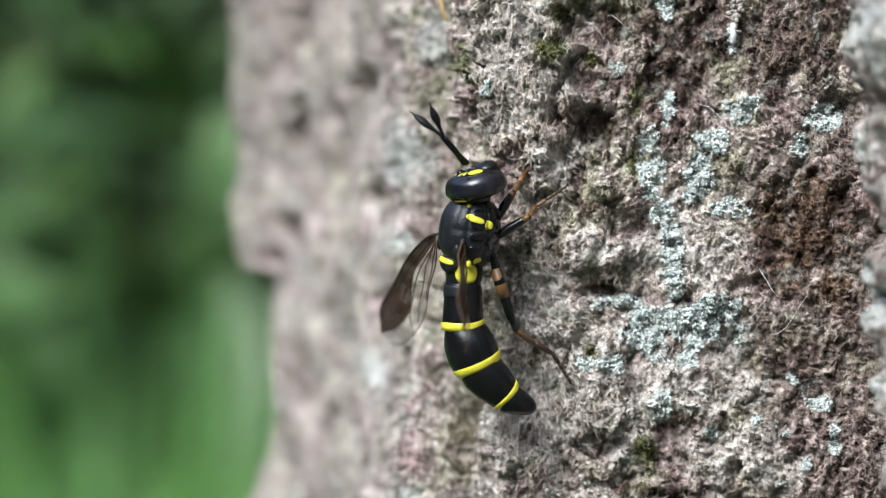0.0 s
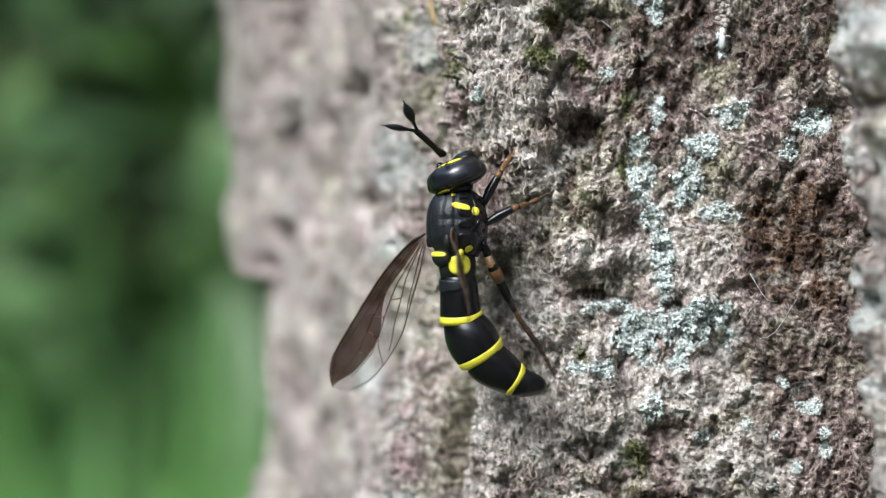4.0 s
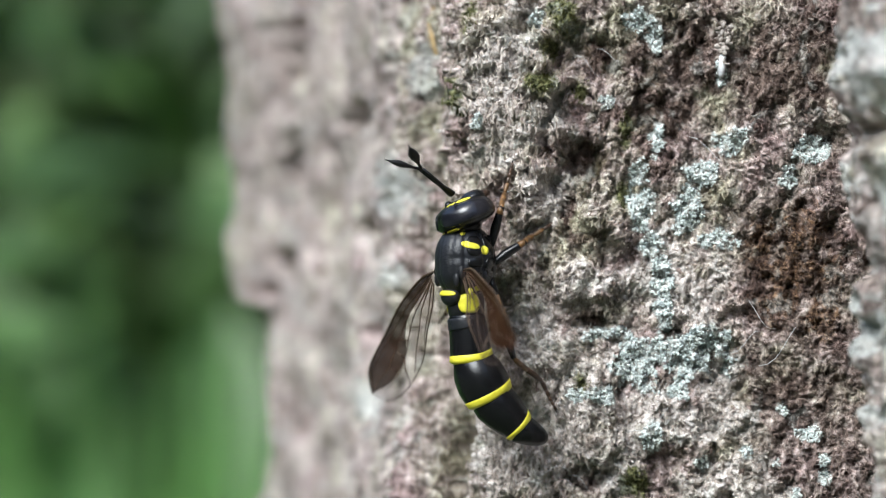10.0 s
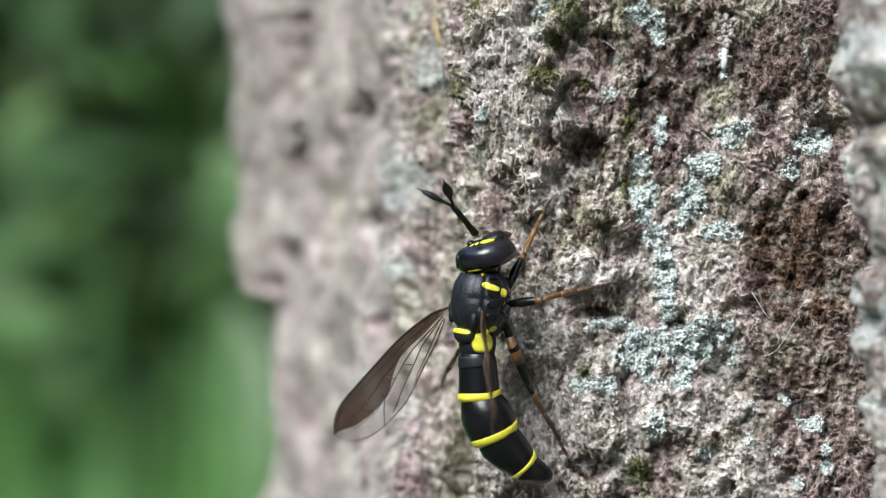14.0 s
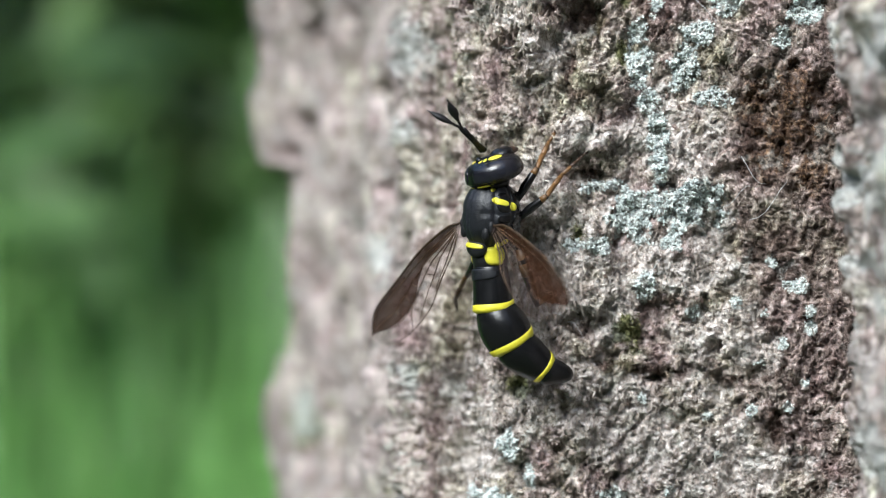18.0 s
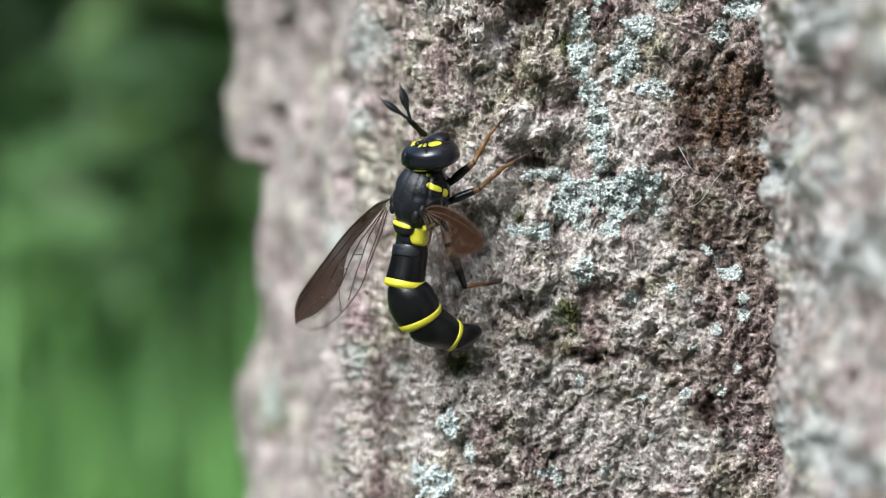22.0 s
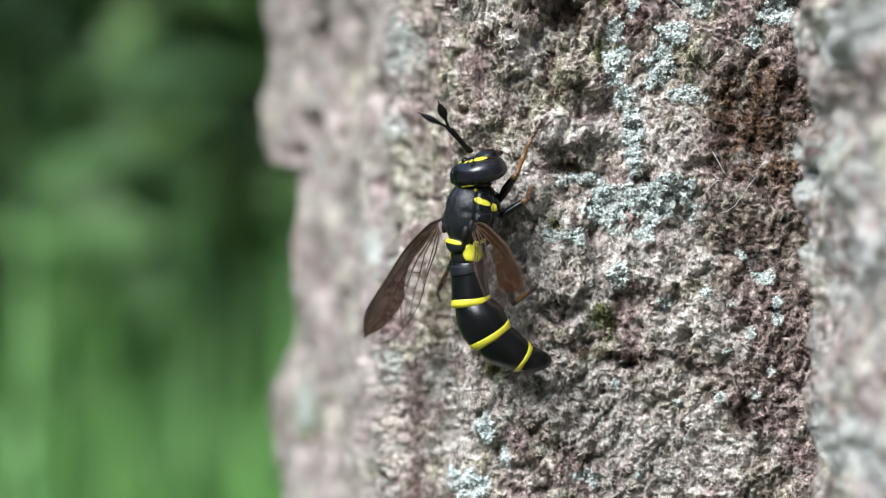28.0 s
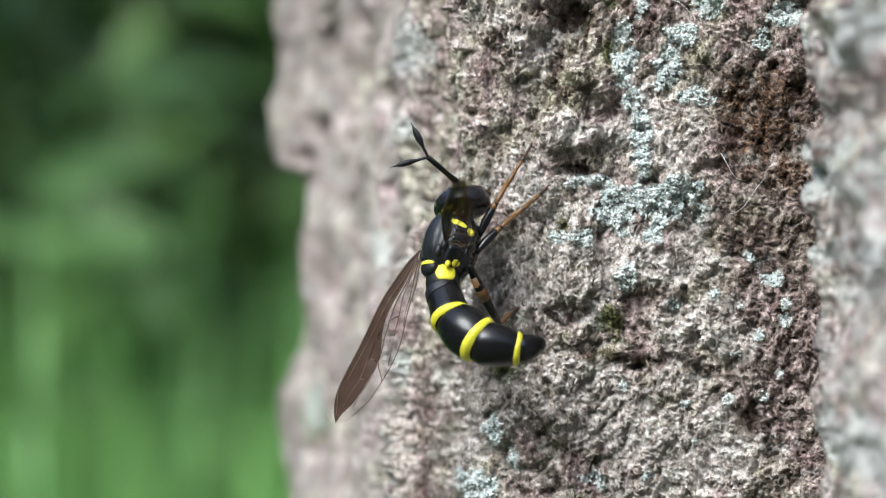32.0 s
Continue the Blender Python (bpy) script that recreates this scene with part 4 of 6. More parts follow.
def build_abdomen():
    """Five ringed segments, each with its origin at its front joint and lying back along -x."""
    made = []
    shapes = [
        [(0.45, 0.5), (0.2, 0.76), (-0.1, 0.85), (-0.45, 0.85), (-0.8, 0.80), (-1.0, 0.6)],
        [(0.3, 0.50), (0.1, 0.76), (-0.2, 0.85), (-0.6, 0.88), (-1.1, 0.91), (-1.6, 0.95), (-2.05, 0.99), (-2.13, 0.88)],
        [(0.4, 0.62), (0.15, 0.85), (-0.15, 1.00), (-0.45, 1.12), (-0.8, 1.19), (-1.2, 1.21), (-1.6, 1.16), (-1.95, 1.08), (-2.03, 0.92)],
        [(0.45, 0.66), (0.15, 0.95), (-0.2, 1.05), (-0.8, 1.00), (-1.3, 0.90), (-1.65, 0.80), (-1.9, 0.72), (-1.98, 0.60)],
        [(0.35, 0.5), (0.1, 0.70), (-0.3, 0.66), (-0.7, 0.55), (-1.05, 0.40), (-1.25, 0.24), (-1.32, 0.06)],
    ]
    names = ["first", "second", "third", "fourth", "last"]
    for k, rows in enumerate(shapes):
        seg = part("abdomen_segment", body([(x, r * 1.03, r * 0.97, 0) for x, r in rows], 26), SHINY if k else BLACK, fly, "glossy black %s abdomen segment" % names[k])
        made.append(seg)
        if k in (1, 2, 3):
            end = -SEGMENTS[k]
            wide = (0.42, 0.44, 0.32)[k - 1]
            bm, loops = bmesh.new(), []
            for u, lift in ((0, -0.02), (0.08, 0.018), (0.3, 0.026), (0.5, 0.03), (0.7, 0.026), (0.92, 0.018), (1, -0.02)):
                ring = []
                for j in range(40):
                    a = 2 * math.pi * j / 40
                    x = end + wide * (1 - u) - 0.12 * math.cos(a) - 0.05 + 0.05 * math.cos(2 * a)
                    r = float(np.interp(-x, [-q for q, _ in rows], [q for _, q in rows])) + lift
                    ring.append(bm.verts.new((x, r * 1.03 * math.sin(a), r * 0.97 * math.cos(a))))
                loops.append(ring)
            for p, q in zip(loops, loops[1:]):
                for j in range(40):
                    bm.faces.new((p[j], p[(j + 1) % 40], q[(j + 1) % 40], q[j]))
            bmesh.ops.recalc_face_normals(bm, faces=bm.faces)
            part("abdomen_band", bm, YELLOW, seg, "bright yellow band")
        if k == 0:
            for s in (1, -1):
                skin_patch("base_patch", (-0.35, 0, 0), (1.9, 0.86, 0.84), -0.72, 0.16, s * 34, s * 106, YELLOW, seg, "yellow patch", power=0.6)
        if k == 1:
            skin_patch("segment_plate", (-0.9, 0, 0), (4.0, 0.92, 0.88), -0.62, -0.10, -75, 75, DUSTED, seg, "grey-black dusted plate", lift=0.012, power=0.4)
    return made


abdomen = build_abdomen()

WING_LONG = 9.4
LEFT_ROOT, RIGHT_ROOT = Vector((-0.5, 1.1, 0.95)), Vector((-0.4, -1.2, 0.8))


def wing_edges(s):
    """Leading and trailing edge of the wing at a share of its length."""
    lead = 0.10 + 0.78 * math.sin(math.pi * 0.78 * min(1, s) ** 0.8) ** 0.7 * (1 - 0.25 * s)
    trail = -0.12 - 1.62 * math.sin(math.pi * 0.80 * min(1.0, s) ** 1.15) ** 0.8
    end = math.sqrt(max(0.0, 1 - ((s - 0.82) / 0.18) ** 2)) if s > 0.82 else 1.0
    return lead * end - 0.15 * (1 - end), trail * end - 0.15 * (1 - end)


def build_wing(side):
    """A wing along its own x axis with its leading edge to +y: smoky front half, clear rear, dark veins."""
    wing = None
    steps = 30
    lines = [[], []]
    for k in range(steps + 1):
        s = k / steps
        a, b = wing_edges(s)
        m = min(a - 0.01, max(b + 0.01, a + (b - a) * (0.32 + 0.26 * smooth(s, 0.35, 0.62) + 0.05 * math.sin(11 * s) - 0.10 * smooth(s, 0.85, 1.0))))
        bow = 0.10 * math.sin(3 * s) + 0.05 * math.sin(14 * s)
        for line, (p, q) in zip(lines, ((a, m), (m, b))):
            line.append([(WING_LONG * s, (p + (q - p) * j / 5) * side, bow + 0.05 * math.sin(7 * (p + (q - p) * j / 5)) - 0.12 * abs(p + (q - p) * j / 5)) for j in range(6)])
    for n, (name, mat, label) in enumerate((("wing", WING_DARK, "smoky brown wing with a clear rear half"), ("wing_rear", WING_CLEAR, "clear veined rear half of the wing"))):
        bm = bmesh.new()
        grid = [[bm.verts.new(p) for p in row] for row in lines[n]]
        for p, q in zip(grid, grid[1:]):
            for j in range(5):
                bm.faces.new((p[j], p[j + 1], q[j + 1], q[j]))
        bmesh.ops.remove_doubles(bm, verts=bm.verts, dist=0.0004)
        ob = part(name, bm, mat, wing or fly, label)
        wing = wing or ob

    def on(s, f):
        a, b = wing_edges(s)
        y = a + (b - a) * f
        return (WING_LONG * s, y * side, 0.10 * math.sin(3 * s) + 0.05 * math.sin(14 * s) + 0.05 * math.sin(7 * y) - 0.12 * abs(y) + 0.015)

    runs = [((0.0, 0.02), (0.3, 0.01), (0.6, 0.01), (0.85, 0.02), (0.97, 0.15)), ((0.02, 0.3), (0.3, 0.16), (0.6, 0.12), (0.9, 0.10)),
            ((0.04, 0.4), (0.3, 0.28), (0.55, 0.28), (0.75, 0.42), (0.96, 0.30)), ((0.05, 0.5), (0.3, 0.42), (0.5, 0.50), (0.7, 0.66), (0.88, 0.62)),
            ((0.05, 0.55), (0.25, 0.58), (0.45, 0.74), (0.62, 0.92)), ((0.05, 0.7), (0.2, 0.78), (0.4, 0.95)),
            ((0.5, 0.50), (0.55, 0.28)), ((0.62, 0.6), (0.62, 0.34)), ((0.72, 0.66), (0.74, 0.42)), ((0.62, 0.60), (0.66, 0.80), (0.70, 0.97)), ((0.36, 0.64), (0.40, 0.47)),
            ((0.05, 0.85), (0.3, 0.96), (0.5, 0.995), (0.75, 0.99), (0.93, 0.9))]
    for run in runs:
        pts = []
        for (s0, f0), (s1, f1) in zip(run, run[1:]):
            pts += [on(s0 + (s1 - s0) * j / 4, f0 + (f1 - f0) * j / 4) for j in range(4)]
        pts.append(on(*run[-1]))
        thick = 0.060 if run is runs[0] else 0.034
        part("vein", tube(pts, [thick * (1 - 0.5 * j / len(pts)) for j in range(len(pts))], 5), VEIN, wing)
    return wing


left_wing, right_wing = build_wing(1), build_wing(-1)

# Each leg: hip in the fly's space, and the lengths of femur, tibia and tarsus.
LEGS = {"front": ((0.95, 0.70, -1.05), 1.6, 2.0, 1.5), "mid": ((0.05, 0.80, -1.15), 1.6, 2.3, 1.7), "hind": ((-0.95, 0.75, -1.0), 3.5, 2.4, 1.6)}


def build_leg(kind):
    """Femur, tibia and tarsus, each along its own x axis from its upper joint."""
    _, f, t, e = LEGS[kind]
    fat = 0.27 if kind == "hind" else 0.225
    femur = part("femur", tube([(-0.2, 0, 0), (0.1, 0, 0), (f * 0.35, 0, 0.04), (f * 0.75, 0, 0.03), (f + 0.03, 0, 0)], [0.14, 0.17, fat, fat * 0.8, 0.12], 12), SHINY, fly, "black femur with an orange end")
    part("femur_tip", tube([(f * (0.15 if kind == "hind" else 0.80), 0, 0.03), (f * 0.42, 0, 0.04) if kind == "hind" else (f * 0.92, 0, 0.02), (f * 0.55, 0, 0.04) if kind == "hind" else (f + 0.05, 0, 0)], [fat * 0.8, fat * 1.05, fat * 0.98] if kind == "hind" else [fat * 0.80, 0.145, 0.11], 12), ORANGE, femur, "orange end of the leg")
    tibia = part("tibia", tube([(-0.03, 0, 0), (t * 0.15, 0, 0.03), (t * 0.55, 0, 0.02)], [0.09, 0.125, 0.125], 10), ORANGE, fly, "orange-brown tibia")
    part("tibia_end", tube([(t * 0.50, 0, 0.02), (t * 0.8, 0, 0), (t + 0.03, 0, 0)], [0.128, 0.128, 0.09], 10), BROWN_LEG if kind == "hind" else ORANGE, tibia, "darker end of the tibia")
    x, tarsus = 0.0, None
    for k in range(5):
        step = e * (0.34, 0.2, 0.16, 0.13, 0.17)[k]
        r = 0.095 - 0.007 * k
        ob = part("tarsus" if k == 0 else "tarsal_joint", tube([(x - 0.02, 0, 0), (x + step * 0.3, 0, 0), (x + step * 0.85, 0, -0.01), (x + step, 0, 0)], [r * 0.6, r, r * 1.1, r * 0.7], 8), ORANGE if kind != "hind" and k < 1 else BROWN_LEG, tarsus or fly, "jointed tarsus" if k == 0 else "")
        tarsus = tarsus or ob
        x += step
    for s in (1, -1):
        part("claw", tube([(x - 0.03, 0, 0), (x + 0.08, 0.05 * s, 0.03), (x + 0.15, 0.09 * s, -0.05)], [0.03, 0.025, 0.006], 6), SHINY, tarsus)
    return femur, tibia, tarsus


legs = {(kind, s): build_leg(kind) for kind in LEGS for s in (1, -1)}
for kind, s in legs:
    hip = Vector(LEGS[kind][0])
    hip.y *= s
    part("coxa", tube([(hip.x, hip.y * 0.55, -0.7), (hip.x, hip.y * 0.8, -0.9), hip], [0.36, 0.32, 0.2], 12), SHINY, fly)


# ---- undergrowth behind the trunk ----
def leaf_material(name, dark, light):
    m, nt, b = material(name, 0.5)
    g = nt.nodes.new("ShaderNodeNewGeometry")
    v = coords(nt)
    col = ramp(nt, g.outputs["Random Per Island"], [(0.0, dark), (1.0, light)])
    vein = ramp(nt, noise_tex(nt, v, 60, 4, 0.6), [(0.3, (0.75, 0.75, 0.75)), (0.7, (1, 1, 1))])
    nt.links.new(mix(nt, 1.0, col, vein, "MULTIPLY"), b.inputs["Base Color"])
    b.inputs["Subsurface Weight"].default_value = 0.0
    return m


LEAF = leaf_material("green_leaves", (0.036, 0.074, 0.015), (0.102, 0.192, 0.044))
GRASS = leaf_material("grass_blades", (0.108, 0.25, 0.052), (0.26, 0.52, 0.14))
STEM = plain("green_stem", [(0.3, (0.05, 0.07, 0.02)), (0.7, (0.10, 0.13, 0.04))], 40, 0.6)
SOIL = plain("forest_soil", [(0.3, (0.020, 0.028, 0.010)), (0.5, (0.035, 0.05, 0.018)), (0.7, (0.05, 0.085, 0.025))], 6, 0.95, 0.01, 30)
WOODS = plain("distant_woods", [(0.3, (0.018, 0.034, 0.008)), (0.5, (0.036, 0.066, 0.016)), (0.7, (0.075, 0.12, 0.03))], 3.0, 0.9, 0.05, 8)

GROUND_Z = -0.62


def build_ground():
    bm = bmesh.new()
    bmesh.ops.create_grid(bm, x_segments=60, y_segments=60, size=1.0)
    for v in bm.verts:
        r = v.co.length
        v.co *= 0.3 + 60 * r**4
        v.co.z = 0.05 * noise.noise(v.co * 1.3) + 0.03 * noise.noise(v.co * 4) + GROUND_Z
        v.co *= 1000
    tagged(part("ground", bm, SOIL, None, "damp dark green forest floor"), category="ground", kind="structure")


build_ground()


def leaf(bm, p, along, up, long, wide, fold=0.25, bend=0.2):
    """One leaf as a folded, bent blade of eight faces."""
    along = along.normalized()
    side = along.cross(up).normalized()
    up = side.cross(along)
    rows = []
    for s, w in ((0.0, 0.06), (0.25, 0.75), (0.5, 1.0), (0.78, 0.6), (1.0, 0.03)):
        mid = p + along * long * s - up * long * bend * s * s
        rows.append([bm.verts.new(mid + side * wide * w * 0.5 * k + up * wide * fold * w * abs(k)) for k in (-1, 0, 1)])
    for a, b in zip(rows, rows[1:]):
        for k in (0, 1):
            bm.faces.new((a[k], a[k + 1], b[k + 1], b[k]))


def build_shrub(x, y, tall, spread, count, size, seed):
    """A leafy shrub: a few bent stems with many leaves of uneven size."""
    rng = random.Random(seed)
    shrub = tagged(new("shrub"), "dense green woodland shrub with broad leaves", "shrub", "undergrowth shrubs")
    shrub.location = (x, y, GROUND_Z)
    stems, bm = [], bmesh.new()
    for k in range(7):
        a = rng.uniform(0, 6.28)
        tip = Vector((math.cos(a) * spread * rng.uniform(0.2, 0.9), math.sin(a) * spread * rng.uniform(0.2, 0.9), tall * rng.uniform(0.7, 1.0)))
        pts = [tip * s + Vector((0, 0, 0.15 * tall * math.sin(3.1 * s))) for s in (0, 0.25, 0.5, 0.75, 1.0)]
        stems.append(pts)
        part("stem", tube([p * 1000 for p in pts], [9, 7, 5, 4, 2], 6), STEM, shrub)
    for k in range(count):
        pts = rng.choice(stems)
        p = pts[0].lerp(pts[-1], rng.uniform(0.15, 1.0)) + Vector((rng.gauss(0, 1), rng.gauss(0, 1), rng.gauss(0, 0.8))) * spread * 0.45
        if p.z < 0.01:
            p.z = 0.01 + rng.uniform(0, 0.1)
        d = Vector((rng.gauss(0, 1), rng.gauss(0, 1) - 0.3, rng.gauss(-0.2, 0.5)))
        leaf(bm, p * 1000, d, Vector((rng.gauss(0, 0.3), rng.gauss(-0.3, 0.3), 1)), size * 1000 * rng.uniform(0.5, 1.3), size * 450 * rng.uniform(0.6, 1.3))
    tagged(part("leaves", bm, LEAF, shrub, "broad green leaves"), kind="stuff")


for args in ((-0.42, 0.95, 0.85, 0.30, 900, 0.085, 1), (-0.05, 1.25, 0.95, 0.34, 900, 0.09, 2), (-0.85, 1.5, 1.1, 0.45, 1000, 0.11, 3),
             (-0.35, 1.9, 1.3, 0.5, 1100, 0.12, 4), (0.45, 1.7, 1.2, 0.5, 900, 0.12, 5), (-1.5, 2.2, 1.5, 0.6, 900, 0.14, 6)):
    build_shrub(*args)


def build_grass():
    """Tall grass and herb blades that rise behind the trunk."""
    rng = random.Random(9)
    bm = bmesh.new()
    for k in range(9000):
        x, y = rng.uniform(-1.1, 0.5), rng.uniform(0.52, 1.7)
        p = Vector((x, y, GROUND_Z))
        d = Vector((rng.gauss(0, 0.22), rng.gauss(0, 0.22), 1))
        tall = rng.uniform(0.42, 0.64) + 0.05 * max(0.0, 1 - abs(x / (y + 0.12) + 0.11) / 0.05)
        leaf(bm, p * 1000, d, Vector((rng.gauss(0, 1), rng.gauss(0, 1), 0.1)), tall * 1000, rng.uniform(3, 8), 0.15, rng.uniform(0.05, 0.4))
    for k in range(90):
        y = rng.uniform(0.5, 1.1)
        p = Vector((-(y + 0.12) * rng.uniform(0.085, 0.17), y, GROUND_Z))
        leaf(bm, p * 1000, Vector((rng.gauss(0, 0.1), rng.gauss(0, 0.1), 1)), Vector((rng.gauss(0, 1), -1, 0.3)), rng.uniform(0.48, 0.60) * 1000, rng.uniform(4, 9), 0.15, rng.uniform(0.02, 0.2))
    tagged(part("grass", bm, GRASS, None, "tall fresh green grass on the forest floor"), category="grass", kind="stuff")


build_grass()


def build_woods():
    """The dark edge of the wood far behind and round about."""
    bm = bmesh.new()
    seg, rows = 96, 14
    grid = []
    for r in range(rows + 1):
        ring = []
        for k in range(seg):
            a = 2 * math.pi * k / seg
            q = Vector((math.cos(a), math.sin(a), r / rows))
            rad = 9 + 1.6 * noise.noise(q * 4) + 0.8 * noise.noise(q * 11)
            top = 5.0 + 1.5 * noise.noise(q * 3 + Vector((5, 0, 0)))
            ring.append(bm.verts.new(Vector((q.x * rad, q.y * rad, GROUND_Z - 0.3 + top * r / rows)) * 1000))
        grid.append(ring)
    for a, b in zip(grid, grid[1:]):
        for k in range(seg):
            bm.faces.new((a[k], a[(k + 1) % seg], b[(k + 1) % seg], b[k]))
    tagged(part("backdrop", bm, WOODS, None, "dark green edge of the wood"), category="woods", kind="structure")


build_woods()


# ---- what moves ----
STAND = Matrix(((0, -0.5, -0.8660254, 0), (0, 0.8660254, -0.5, 0), (1, 0, 0, 0), (0, 0, 0, 1)))


def stand(x, y, z, rx, ry, rz):
    """The fly's pose from millimetres and the degrees by which it turns from head up, back to the left."""
    return Matrix.Translation((x * MM, y * MM, z * MM)) @ STAND @ pose(0, 0, 0, rx, ry, rz)


def lie(root, along, up):
    """A pose at root whose x axis runs along, with its z axis towards up."""
    x = Vector(along).normalized()
    y = Vector(up).cross(x).normalized()
    m = Matrix((x, y, x.cross(y))).transposed().to_4x4()
    return Matrix.Translation(Vector(root) * MM) @ m


def spread(root, side, along, twist=0.0):
    """A wing's pose: it runs along, its leading edge turned ahead."""
    x = Vector(along).normalized()
    lead = Vector((1, 0, 0)) - x * x.x
    y = lead.normalized() * side
    m = Matrix((x, y, x.cross(y))).transposed().to_4x4()
    return Matrix.Translation(root * MM) @ m @ pose(0, 0, 0, twist, 0, 0)


def curl(root, bend, sway):
    """The poses of the abdomen's segments, for a tilt at the root, a bend from joint to joint and a sway."""
    p, out = ABDOMEN_ROOT.copy(), []
    for k, (long, a) in enumerate(zip(SEGMENTS, (root * 0.5, root, root + bend, root + 2 * bend, root + 3.1 * bend))):
        lean = Matrix.Rotation(-0.52, 4, "X")
        turn = Matrix.Rotation(radians(sway * (1 if k else 0.4)), 4, "Z") @ lean @ Matrix.Rotation(radians(a), 4, "Y") @ lean.inverted()
        out.append(Matrix.Translation(p * MM) @ turn)
        p = p + turn @ Vector((-long, 0, 0))
    return out


def between(rows, t):
    times = [r[0] for r in rows]
    return Vector([float(np.interp(t, times, [r[k] for r in rows])) for k in (1, 2, 3)])


def on_bark(foot):
    return Vector((foot.x, trunk.bark_at(foot.x, foot.z).y - 0.22, foot.z))


def step(kind, s, body_pose, foot):
    """Poses of femur, tibia and tarsus, in the fly's space, for a foot on the bark."""
    hip, f, t, e = LEGS[kind]
    hip = Vector((hip[0], hip[1] * s, hip[2]))
    place = body_pose.inverted() @ (foot * MM) / MM
    # the tarsus lies along the bark, whose outward side the knee points to
    bark = (Vector((0, -0.866, 0.5)) if s < 0 else Vector((-0.7, 0.5, 0.7)) if kind == "hind" else Vector((0, 0.25, 1))).normalized()
    flat = place - hip
    out = (flat - bark * flat.dot(bark)).normalized()
    ankle = place - (out * 0.97 - bark * 0.2).normalized() * e
    way = ankle - hip
    far = min(max(way.length, abs(f - t) + 0.05), f + t - 0.03)
    ahead = way.normalized()
    lift = bark if kind != "hind" or s > 0 else Vector((-1, -0.3, 0.15))
    pole = lift - ahead * lift.dot(ahead)
    c = (f * f + far * far - t * t) / (2 * f * far)
    knee = hip + ahead * f * c + pole.normalized() * f * math.sqrt(max(0, 1 - c * c))
    ankle = knee + (hip + ahead * far - knee).normalized() * t
    return lie(hip, knee - hip, (0, 0, 1)), lie(knee, ankle - knee, (0, 0, 1)), lie(ankle, place - ankle, (0, 0, 1))


